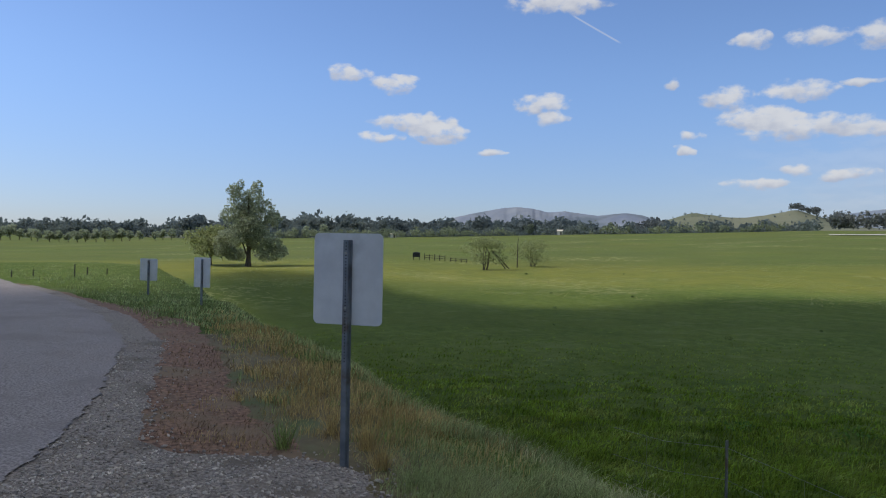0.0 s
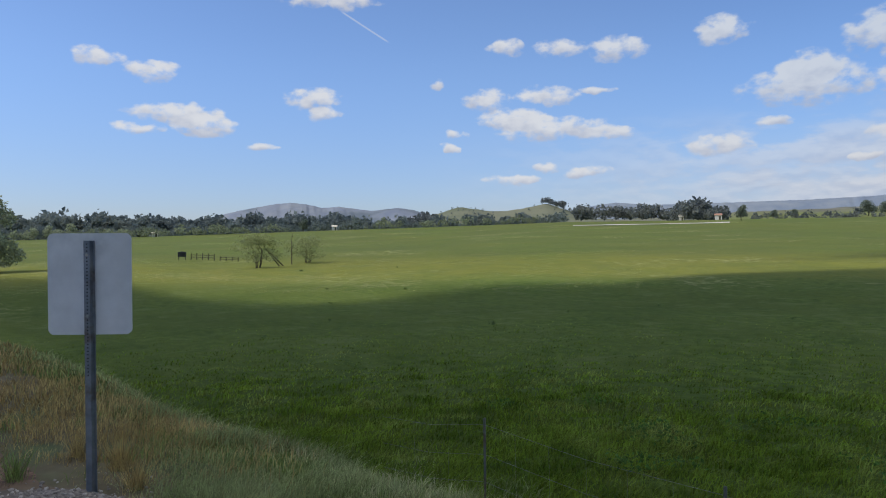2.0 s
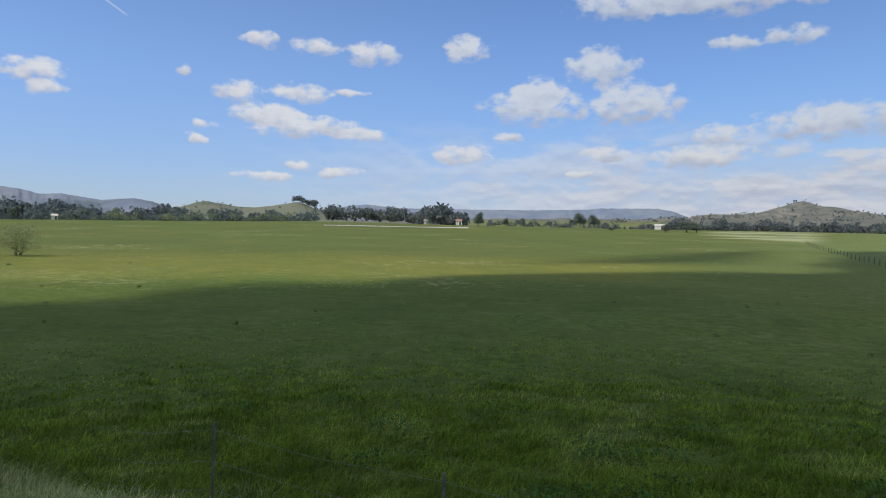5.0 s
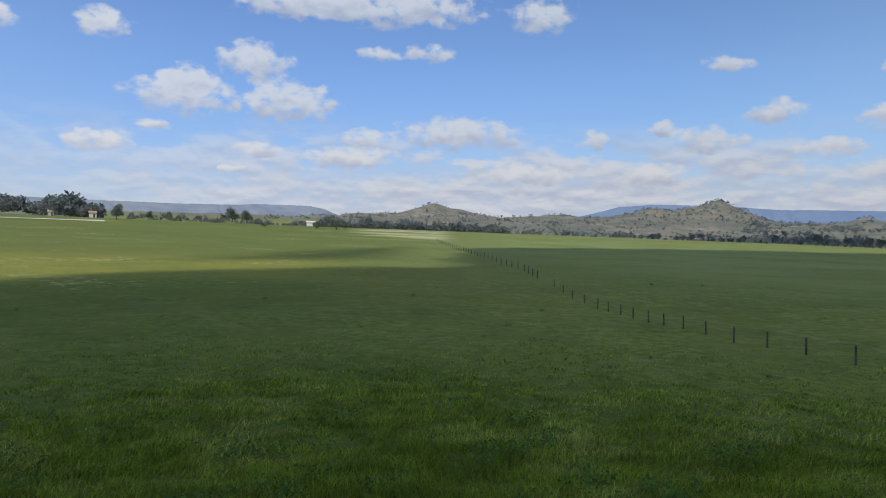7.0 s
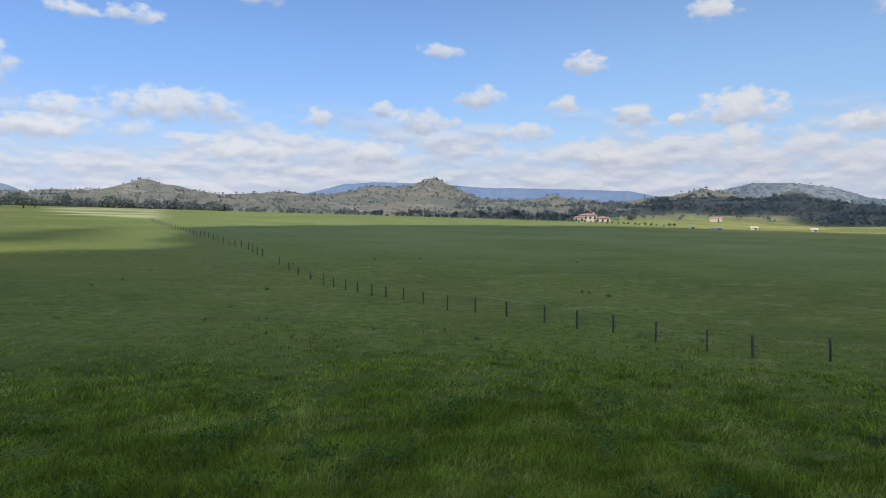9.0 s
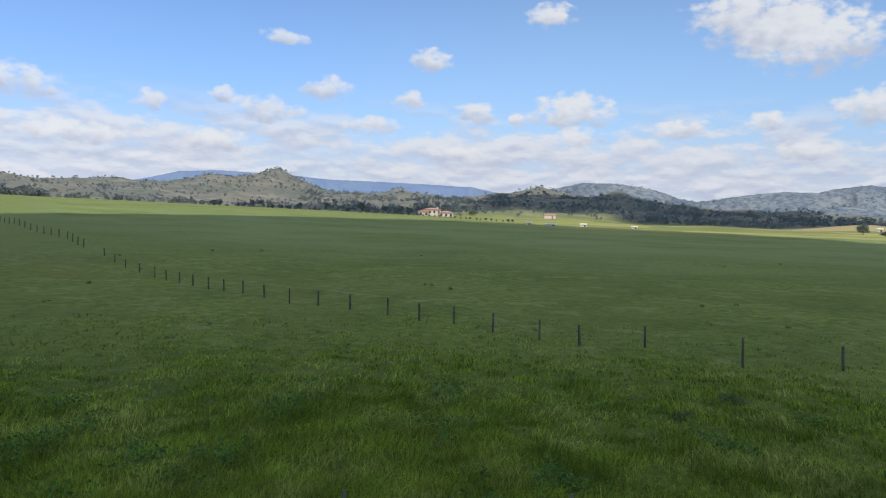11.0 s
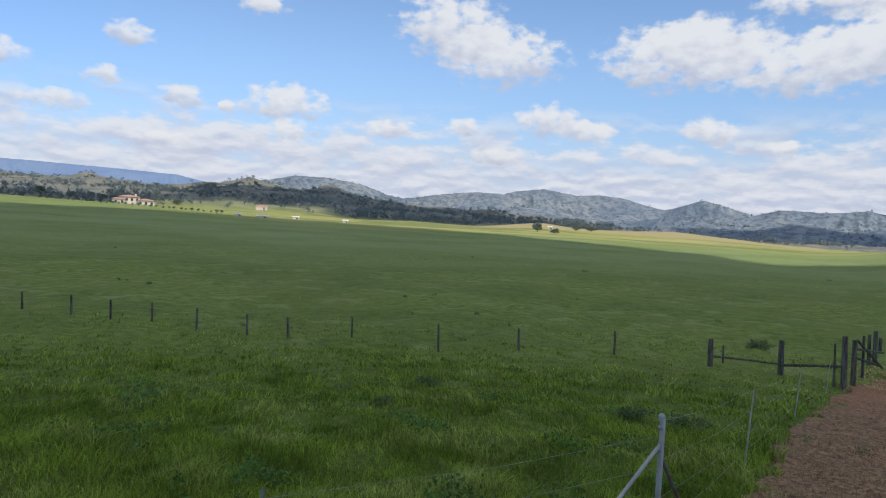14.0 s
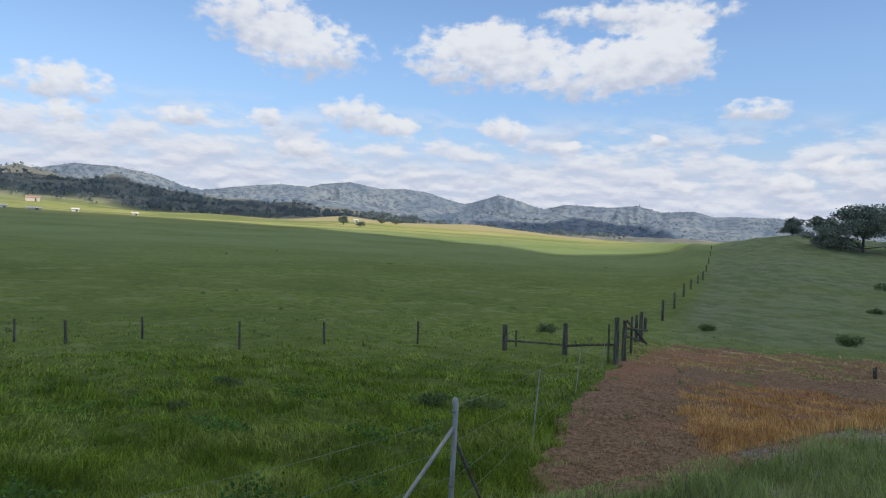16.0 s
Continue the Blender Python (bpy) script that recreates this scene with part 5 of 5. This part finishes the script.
# the same fence running on to the horizon
line = [stand(a, e, 520, 60)[0] for a, e in ((-10.4, -2.5), (-9.34, -1.91), (-7.02, -1.27), (-4.71, -0.54), (-2.89, 0.0), (-1.98, 0.36))]
far_fence = thing("far_fence", line[0], "distant line of small fence posts crossing the meadow", "fence")
for a, b in zip(line, line[1:]):
    n = max(2, int((b - a).length / 4.5))
    for i in range(n):
        q = a.lerp(b, i / n)
        q = on_land(q.x, q.y) - line[0]
        bm = bmesh.new()
        timber_post(bm, q, 1.15, 0.07, rnd, sides=5)
        part("post", bm, WOOD_GREY, far_fence)

# timber gateway
gA, gB, gC = stand(-82.7, -9.66, 60, 12)[0], stand(-87.57, -9.77, 60, 12)[0], stand(-91.6, -10.1, 60, 12)[0]
dA, dB, dC = (math.hypot(q.x, q.y) for q in (gA, gB, gC))
gate = thing("gateway", gB, "old weathered timber gateway with thick posts and low rails", "gate")
rgt = Vector((-gB.y, gB.x, 0)).normalized()     # towards the left as seen from the road


def gate_post(p, deg, dist, rad, lean=0.02):
    bm = bmesh.new()
    timber_post(bm, p - gB, dist * math.tan(radians(deg)), rad, rnd, lean=(rgt.x * lean, rgt.y * lean), sides=10)
    return part("post", bm, WOOD_GREY, gate)


gate_post(gA, 2.1, dA, 0.09)
gate_post(gB, 2.65, dB, 0.095)
gate_post(gC, 3.75, dC, 0.095)
for az_, el_, deg, rad in ((-92.2, -9.85, 3.3, 0.085), (-91.0, -9.95, 3.0, 0.035), (-92.75, -9.2, 3.0, 0.05), (-93.1, -8.3, 2.2, 0.07), (-93.45, -8.1, 2.3, 0.09), (-83.6, -9.3, 1.35, 0.035)):
    q, dq = stand(az_, el_, 60, 12)
    gate_post(q, deg, dq, rad)
for (p, hp), (q, hq), rad in (((gA, 0.38), (gB, 0.42), 0.042), ((gB, 0.40), (gC, 0.72), 0.05)):
    bm = bmesh.new()
    a, b = p - gB + Vector((0, 0, hp)), q - gB + Vector((0, 0, hq))
    tube(bm, [a, (a + b) / 2 + Vector((0, 0, 0.015)), b], [rad, rad * 0.9, rad * 0.8], 7, rough=0.08, rng=rnd)
    part("rail", bm, WOOD_GREY, gate)
qa, da = stand(-92.3, -9.6, 60, 12)
qb, db = stand(-93.9, -8.5, 60, 12)
for h0, h1 in ((0.9, 0.15), (1.5, 0.1), (1.2, 0.7)):
    bm = bmesh.new()
    tube(bm, [qa - gB + Vector((0, 0, h0)), qb - gB + Vector((0, 0, h1))], [0.045, 0.04], 6, rough=0.1, rng=rnd)
    part("brace", bm, WOOD_GREY, gate)

# fence going up the slope beyond the gateway
SLOPE_POSTS = [(-93.75, -7.3, 0.9), (-95.04, -6.40, 1.5), (-95.88, -5.35, 1.15), (-96.54, -4.4, 0.95), (-97.05, -3.75, 0.7), (-97.53, -3.31, 0.6), (-97.9, -2.97, 0.6), (-98.1, -2.3, 0.45), (-98.25, -1.7, 0.4), (-98.35, -1.1, 0.35), (-98.4, -0.6, 0.3)]
feet = [(*stand(a, e, 160, 15), deg) for a, e, deg in SLOPE_POSTS]
o = feet[0][0]
slope_fence = thing("slope_fence", o, "dark timber post fence climbing the grassy slope", "fence")
for p, d, deg in feet:
    bm = bmesh.new()
    timber_post(bm, p - o, d * math.tan(radians(deg)) + 0.1, 0.075, rnd, lean=(0.01, 0.02))
    part("post", bm, WOOD_GREY, slope_fence)
for (p, d, _), (q, d2, _) in zip(feet, feet[1:]):
    strands(slope_fence, "wire", p - o, q - o, [(0.4, 0.4), (0.8, 0.8), (1.1, 1.1)], 0.0025, 0.02)


# roadside wire fence on steel stakes, ending at a galvanised corner post
def by_top(az, r, el):
    """A stake whose top is seen at el: its foot, and its height."""
    x, y = -r * math.sin(radians(az)), r * math.cos(radians(az))
    g = float(land(x, y))
    return Vector((x, y, g)), EYE + (r - ARM) * math.tan(radians(el)) - g


STAKES = [(51.0, 7.1, -13.6), (42.94, 6.3, -14.32), (25.2, 5.0, -18.52), (-5.0, 4.35, -21.5), (-30.5, 4.3, -21.38), (-48.3, 4.35, -21.0)]
run_ = [by_top(*s) for s in STAKES]
corner, ch_ = by_top(-78.8, 6.1, -13.69)
o = corner
roadside = thing("roadside_fence", o, "sagging wire fence on thin steel stakes below the road", "fence")
for p, h in run_[1:]:
    bm = bmesh.new()
    q = p - o
    tube(bm, [(q.x, q.y, q.z - 0.3), (q.x + 0.01, q.y, q.z + h)], [0.008, 0.008], 6)
    box(bm, (q.x, q.y, q.z + h * 0.5), (0.004, 0.022, h), 0.0)
    part("stake", bm, STAKE_STEEL, roadside)
tops = run_ + [(corner, ch_ - 0.12)]
for (p, h), (q, g) in zip(tops, tops[1:]):
    strands(roadside, "wire", p - o, q - o, [(h - f, g - f) for f in (0.06, 0.32, 0.56, 0.78) if h > f + 0.05], 0.0016, 0.04)
bm = bmesh.new()
for (p, h), (q, g) in zip(tops, tops[1:]):
    n = int((q - p).length / 0.32)
    for i in range(1, n):
        a = (p - o).lerp(q - o, i / n)
        hh = h + (g - h) * i / n - 0.06
        tube(bm, [a + Vector((0, 0, hh - 0.03)), a + Vector((0.01, 0, max(0.05, hh - 0.75)))], [0.0011, 0.0011], 3, cap=False)
tagged(part("wire_mesh", bm, WIRE, roadside), kind="stuff")

post = thing("corner_post", corner, "galvanised pipe corner post with a pale diagonal brace", "fence post")
bm = bmesh.new()
side = Vector((-corner.y, corner.x, 0)).normalized()
away = Vector((corner.x, corner.y, 0)).normalized()
tube(bm, [(0, 0, -0.3), tuple(-side * 0.01 + Vector((0, 0, ch_ - 0.04)))], [0.023, 0.023], 16)
pipe = part("pipe", bm, GALVANISED, post)
bm = bmesh.new()
tube(bm, [(0, 0, ch_ - 0.06), (0, 0, ch_ - 0.015), (0, 0, ch_)], [0.027, 0.027, 0.017], 16)
part("cap", bm, GALVANISED, pipe)
for z in (ch_ - 0.12, ch_ - 0.30, ch_ - 0.75):
    bm = bmesh.new()
    tube(bm, [(0, 0, z - 0.012), (0, 0, z + 0.012)], [0.027, 0.027], 14)
    part("band", bm, WIRE, pipe)
foot = run_[-1][0].lerp(corner, 0.70) - corner
foot.z = float(land(corner.x + foot.x, corner.y + foot.y)) - corner.z
bm = bmesh.new()
tube(bm, [Vector((0, 0, ch_ - 0.25)), foot * 0.95 + Vector((0, 0, 0.05))], [0.016, 0.016], 12)
part("brace", bm, GALVANISED, post, "pale galvanised diagonal pipe")
e = on_land(corner.x + 0.75, corner.y - 0.32) - corner
bm = bmesh.new()
tube(bm, [Vector((0, 0, ch_ - 0.33)), e * 1.0], [0.016, 0.016], 8)
part("back_brace", bm, STAKE_STEEL, post, "dark weathered steel back brace")

# thin pale stakes along the track to the gateway
TRACK_STAKES = [(-85.15, -17.05, -11.1), (-88.5, -12.6, -9.22), (-90.5, -10.6, -8.36)]
prev = [(corner, ch_)]
track_fence = thing("track_fence", corner, "thin pale stakes with slack wire beside the dirt track", "fence")
for a, low_, top_ in TRACK_STAKES:
    p, d = stand(a, low_, 60, 6)
    h = d * (math.tan(radians(top_)) - math.tan(radians(low_)))
    q = p - corner
    bm = bmesh.new()
    tube(bm, [(q.x, q.y, q.z - 0.2), (q.x - side.x * 0.05, q.y - side.y * 0.05 - 0.03, q.z + h)], [0.011, 0.010], 6)
    part("stake", bm, GALVANISED, track_fence)
    prev.append((p, h))
for (p, h), (q, g) in zip(prev, prev[1:]):
    strands(track_fence, "wire", p - corner, q - corner, [(h * f, g * f) for f in (0.95, 0.7, 0.45, 0.25)], 0.0015, 0.05)

# a stray stake and posts by the road's western bend
for a, e_, h in ((92.31, -2.5, 0.75), (91.5, -2.4, 0.5), (90.2, -2.35, 0.4), (96.2, -2.5, 0.4), (94.9, -2.45, 0.4)):
    p, d = stand(a, e_, 140, 20)
    s = thing("fence_post", p, "short weathered fence post in the roadside grass", "fence post", "posts by the bend")
    bm = bmesh.new()
    timber_post(bm, Vector((0, 0, 0)), 0.8 * h, 0.028, rnd, lean=(0.06, 0.03))
    part("shaft", bm, WOOD_GREY, s)


# ---- grass ----
def grass(name, n, near, far, az0, az1, keep, height, width, mat, label, seed, lay=0.5, clump=0.6, power=1.0, lift=-0.02):
    """Blades strewn evenly as seen from the road: keep(x, y) is the chance that one grows there."""
    rng = np.random.default_rng(seed)
    r = near * (far / near) ** (rng.uniform(0, 1, n) ** power)
    a = np.radians(rng.uniform(az0, az1, n))
    x, y = -r * np.sin(a), r * np.cos(a)
    tuft = 0.5 + 0.5 * ripple(x, y, 0.5, seed) * clump + 0.3 * ripple(x, y, 1.7, seed + 3) + 0.25 * ripple(x + 0.6 * y, y, 4.1, seed + 5)
    ok = rng.uniform(0, 1, n) < keep(x, y) * np.clip(0.35 + tuft, 0, 1)
    x, y, r, tuft = x[ok], y[ok], r[ok], tuft[ok]
    n = len(x)
    z = land(x, y) + lift
    h = height(x, y) * rng.uniform(0.5, 1.15, n) * np.clip(0.45 + 0.9 * tuft, 0.35, 1.5)
    w = width * np.clip(r / 10, 0.6, 2.2) * rng.uniform(0.6, 1.3, n)
    t = rng.uniform(0, 2 * np.pi, n)
    wind = np.stack([np.cos(0.6 + 1.2 * ripple(x, y, 5, 1)), np.sin(0.6 + 1.2 * ripple(x, y, 5, 1))], 1)
    h = h * np.interp(r, [0, 12, 25, 50, 110], [1.0, 1.0, 0.62, 0.36, 0.22])
    bend = lay * h[:, None] * (0.6 * wind * rng.uniform(0.2, 1.0, (n, 1)) + 0.55 * rng.normal(size=(n, 2)))
    s = np.stack([np.cos(t), np.sin(t)], 1) * w[:, None] / 2
    base = np.stack([x, y], 1)
    v = np.empty((n, 5, 3))
    v[:, 0, :2], v[:, 1, :2] = base - s, base + s
    v[:, 2, :2], v[:, 3, :2] = base + 0.3 * bend + s * 0.75, base + 0.3 * bend - s * 0.75
    v[:, 4, :2] = base + bend
    v[:, 0, 2] = v[:, 1, 2] = z
    v[:, 2, 2] = v[:, 3, 2] = z + 0.55 * h
    v[:, 4, 2] = z + h * (1 - 0.25 * lay)
    me = bpy.data.meshes.new(name)
    idx = np.arange(n)[:, None] * 5
    loops = np.concatenate([idx + np.array([0, 1, 2, 3]), idx + np.array([3, 2, 4])], 1).ravel()
    me.vertices.add(n * 5)
    me.vertices.foreach_set("co", v.reshape(-1))
    me.loops.add(len(loops))
    me.loops.foreach_set("vertex_index", loops.astype(np.int32))
    me.polygons.add(2 * n)
    starts = np.stack([np.arange(n) * 7, np.arange(n) * 7 + 4], 1).ravel()
    me.polygons.foreach_set("loop_start", starts.astype(np.int32))
    me.materials.append(mat)
    me.update(calc_edges=True)
    me.validate()
    return tagged(new(name, me), label, "grass", kind="stuff")


def on_track(x, y):
    hi = np.interp(x, TRACK_X, TRACK_HI) + 0.2 * ripple(x, 0 * x, 0.9, 1.0)
    lo = hi - np.interp(x, TRACK_X, TRACK_WIDE)
    return (x > 4.7) & (x < 33) & (y < hi) & (y > lo)


def crest(x, y):
    """How far beyond the roadside's crest a place lies."""
    d1, d2 = y - 3.1 + 0.25 * ripple(x, 0 * x, 2.6, 0.4), 0.8 * (x - 4.6 + y)
    return np.logaddexp(2 * np.clip(d1, -40, 40), 2 * np.clip(d2, -40, 40)) / 2


def verge(x, y):
    return y - road_edge(x)


def west(x):
    return smoothstep(-1.0, -3.5, x)


grass("meadow_grass", 620000, 4.0, 50.0, -116, 90, lambda x, y: np.where(on_track(x + 0.35 * ripple(x, y, 0.5, 3), y + 0.3 * ripple(x, y, 0.4, 6)), 0.0, smoothstep(50, 12, np.hypot(x, y)) * smoothstep(1.2, 3.0, crest(x, y)) * (1 - 0.6 * west(x) * smoothstep(3.2, 1.6, crest(x, y)))),
      lambda x, y: 0.235 + 0.05 * ripple(x, y, 6, 2) + 0.07 * ripple(x, y, 0.9, 5), 0.0145, BLADES, "thick green meadow grass lying over in the wind", 1, lay=1.0, clump=0.8, power=1.3)
grass("bank_grass", 280000, 2.6, 26.0, 24, 97, lambda x, y: smoothstep(np.interp(x, [-9, -5.5, -3.5, 0], [-0.5, -0.9, -1.5, -1.5]), np.interp(x, [-9, -5.5, -3.5, 0], [0.5, 0.2, -0.3, -0.3]), crest(x, y)) * smoothstep(4.4, 1.6, crest(x, y)),
      lambda x, y: 0.13 + 0.06 * ripple(x, y, 0.5, 2), 0.009, BANK_BLADES, "pale seeding grass along the top of the bank", 2, lay=0.9, clump=1.2)
grass("dry_grass", 210000, 2.6, 30.0, 34, 97, lambda x, y: smoothstep(0.0, 0.5, y - dirt_edge(x) + 0.2 * ripple(x, y, 0.5, 1.0)) * smoothstep(-22, -13, x) * smoothstep(0.05, 0.3, y - gravel_edge(x)) * smoothstep(0.9, -0.4, crest(x, y)) * (0.03 + 0.97 * smoothstep(-5.1, -6.1, x)),
      lambda x, y: 0.18 + 0.06 * ripple(x, y, 0.7, 5), 0.010, DRY_BLADES, "dry tan and straw-coloured verge grass", 3, clump=0.9)
grass("rust_grass", 80000, 7.5, 30.0, -114, -94, lambda x, y: on_track(x, y) * smoothstep(0.0, 0.5, 0.7 * ripple(x, y, 3.6, 0.8) + 0.6 * ripple(x, y, 0.8, 2.2) + 1.0 - 2.6 * smoothstep(-2.3, -0.6, y + 0.05 * (x - 10)) - 1.6 * smoothstep(20, 26, x)),
      lambda x, y: 0.16 + 0.05 * ripple(x, y, 0.9, 5), 0.009, RUST_BLADES, "rust-coloured dead grass on the bare dirt", 4, lay=0.5, clump=1.6, lift=0.02)
grass("near_grass", 60000, 4.3, 12.0, -116, -86, lambda x, y: np.where(on_track(x, y), 0.0, smoothstep(0.2, 0.0, y - np.interp(x, TRACK_X, TRACK_HI) + 0.5 * np.interp(x, TRACK_X, TRACK_WIDE)) * smoothstep(2.8, 3.6, x)),
      lambda x, y: 0.24 + 0.06 * ripple(x, y, 0.6, 5), 0.011, NEAR_BLADES, "lush pale-green grass at the roadside", 5)
grass("gravel_edge_grass", 9000, 4.2, 9.0, 62, 90, lambda x, y: smoothstep(0.35, 0.7, ripple(x, y, 0.4, 7.0)) * smoothstep(-0.15, 0.2, y - gravel_edge(x)) * smoothstep(0.5, -0.5, crest(x, y)),
      lambda x, y: 0.16 + 0 * x, 0.006, DRY_BLADES, "thin dry tufts at the gravel's edge", 6)

grass("straw_edge", 26000, 22.0, 36.0, -113, -90, lambda x, y: smoothstep(25.5, 28, x + 0.05 * y) * smoothstep(34, 31, x) * smoothstep(-0.6, -2.0, y), lambda x, y: 0.2 + 0 * x, 0.010, DRY_BLADES, "pale straw lying along the track's far edge", 9, lay=1.4, lift=0.02)
grass("dead_litter", 70000, 4.2, 34.0, -116, -78, lambda x, y: on_track(x, y) * 0.9, lambda x, y: 0.05 + 0.02 * ripple(x, y, 0.5, 2), 0.009, LITTER, "matted dead grass strewn over the dirt track", 7, lay=2.0, lift=0.035)
grass("strip_litter", 9000, 5.6, 18.0, 76, 90, lambda x, y: smoothstep(0.0, 0.3, y - gravel_edge(x)) * smoothstep(0.3, 0.0, y - dirt_edge(x)), lambda x, y: 0.06 + 0 * x, 0.007, LITTER, "brown dead grass litter on the dirt strip", 8, lay=2.0, lift=0.025)

grass("verge_grass", 60000, 7.0, 60.0, 70, 97, lambda x, y: smoothstep(0.1, 0.5, verge(x, y)) * smoothstep(0.1, 0.6, y - np.where(x < -16, road_edge(x) + 0.6, dirt_edge(x))) * smoothstep(-11, -19, x) * smoothstep(2.5, 0.5, crest(x, y)),
      lambda x, y: 0.20 + 0.05 * ripple(x, y, 1.2, 5), 0.012, BANK_BLADES, "green grass on the verge by the bend", 12, clump=1.0)
grass("roadside_grass", 40000, 1.7, 5.4, -150, 66, lambda x, y: np.where(on_track(x, y), 0.0, smoothstep(0.05, 0.5, y - gravel_edge(x)) * smoothstep(0.2, 0.6, verge(x, y))), lambda x, y: 0.15 + 0.04 * ripple(x, y, 0.7, 5), 0.013, NEAR_BLADES,
      "short roadside grass at the top of the bank", 17, lay=0.9, clump=1.0)
grass("track_weeds", 24000, 4.2, 14.0, -108, -76, lambda x, y: on_track(x, y) * smoothstep(0.12, 0.6, ripple(x, y, 0.45, 4.0) + 0.5 * ripple(x, y, 1.6, 2.0) + np.interp(x, [5, 7.5, 10], [0.35, 0.0, -0.5]) + 1.2 * smoothstep(-0.6, 0.2, y - np.interp(x, TRACK_X, TRACK_HI))), lambda x, y: 0.08 + 0 * x, 0.012, NEAR_BLADES,
      "small green weeds on the dirt track", 16, lay=1.0, lift=0.02)
grass("verge_tufts", 14000, 4.6, 16.0, 62, 92, lambda x, y: smoothstep(0.1, 0.5, ripple(x, y, 0.45, 4.0)) * smoothstep(0.05, 0.5, y - np.maximum(gravel_edge(x), np.where(x < -5.7, dirt_edge(x), -9))) * smoothstep(0.6, -0.3, crest(x, y)),
      lambda x, y: 0.19 + 0.05 * ripple(x, y, 0.6, 5), 0.010, NEAR_BLADES, "green tufts among the dry verge grass", 13, clump=1.0)
grass("bank_top_grass", 60000, 3.2, 7.5, 46, 76, lambda x, y: smoothstep(0.0, 0.35, y - gravel_edge(x)) * smoothstep(0.9, -0.5, crest(x, y)) * smoothstep(-6.3, -4.9, x), lambda x, y: 0.15 + 0.06 * ripple(x, y, 0.45, 3), 0.008, BANK_BLADES,
      "pale feathery grass on the crest of the bank", 18, lay=0.9, clump=1.2)
grass("seed_heads", 26000, 3.4, 20.0, 28, 92, lambda x, y: smoothstep(-1.1, 0.0, crest(x, y)) * smoothstep(2.4, 0.8, crest(x, y)), lambda x, y: 0.15 + 0.05 * ripple(x, y, 0.8, 2), 0.008, SEED_HEADS,
      "pale dry seed heads standing over the bank grass", 14, lay=0.9, clump=1.2)
grass("pale_flowers", 60000, 68.0, 150.0, 30, 84, lambda x, y: smoothstep(-0.3, 0.9, ripple(x, y, 13, 4) + 0.6 * ripple(x, y, 5.3, 1) + 0.5 * ripple(x, y, 1.9, 2)) * smoothstep(0, 3, crest(x, y)), lambda x, y: 0.3 + 0 * x, 0.022, FLOWERS,
      "drifts of pale flowers in the sunlit meadow", 15, lay=1.0, lift=0.03)


# single tufts by the sign post
def grass_tuft(place, blades, height, mat, label, seed):
    t = thing("grass_tuft", place, label, "grass tuft", "tufts by the sign")
    rng = np.random.default_rng(seed)
    bm = bmesh.new()
    for _ in range(blades):
        foot = Vector((*rng.normal(size=2) * 0.035, -0.02))
        tip = Vector((*rng.normal(size=2) * 0.32, 1.0)) * height * rng.uniform(0.5, 1.1)
        across = Vector((*rng.normal(size=2), 0)).normalized() * 0.0028
        mid = foot + tip * 0.55 + Vector((0, 0, 0.08 * height))
        a, b, c, d, e = (bm.verts.new(q) for q in (foot - across, foot + across, mid + across * 0.8, mid - across * 0.8, foot + tip))
        bm.faces.new((a, b, c, d))
        bm.faces.new((d, c, e))
    part("blades", bm, mat, t)


for a, e, blades, h, mat, label in ((76.74, -16.2, 110, 0.30, NEAR_BLADES, "upright green grass tuft at the gravel's edge"), (70.3, -16.5, 160, 0.34, DRY_BLADES, "tall straw-coloured dry tuft beside the sign post"),
                                    (69.2, -18.0, 120, 0.28, DRY_BLADES, "tall straw-coloured dry tuft beside the sign post"), (73.1, -15.2, 90, 0.30, DRY_BLADES, "dry grass stalks leaning on the sign post"), (80.4, -12.4, 70, 0.2, DRY_BLADES, "small dry tuft on the reddish dirt")):
    grass_tuft(stand(a, e, 12, 3)[0], blades, h, mat, label, int(-a * 10) % 97)

# loose stones on the shoulder
rng = np.random.default_rng(9)
unit = bmesh.new()
bmesh.ops.create_icosphere(unit, subdivisions=1, radius=1.0)
uv = np.array([v.co for v in unit.verts])
uf = np.array([[v.index for v in f.verts] for f in unit.faces])
unit.free()
n = 19000
r = 3.6 * (14 / 3.6) ** rng.uniform(0, 1, n)
a = np.radians(rng.uniform(66, 99, n))
x, y = -r * np.sin(a), r * np.cos(a)
v_ = verge(x, y)
g_ = y - gravel_edge(x)
ok = (v_ > -0.3) & (rng.uniform(0, 1, n) < np.where(v_ < 0, 0.2, np.interp(g_, [-0.15, 0.0, 0.15, 0.5, 0.8], [1.0, 0.6, 0.2, 0.06, 0.0])))
x, y = x[ok], y[ok]
n = len(x)
size = 0.005 + 0.014 * rng.uniform(0, 1, n) ** 2
c = np.stack([x, y, land(x, y) + 0.034], 1)
sv = (uv[None] * (1 + 0.25 * rng.normal(size=(n, len(uv), 1))) * size[:, None, None] * np.array([1, 1, 0.7]) + c[:, None]).reshape(-1, 3)
sf = (uf[None] + (np.arange(n) * len(uv))[:, None, None]).reshape(-1, 3)
tagged(link_mesh("loose_gravel", sv.tolist(), sf.tolist(), PEBBLE), "loose grey stones scattered on the shoulder", "gravel", kind="stuff")
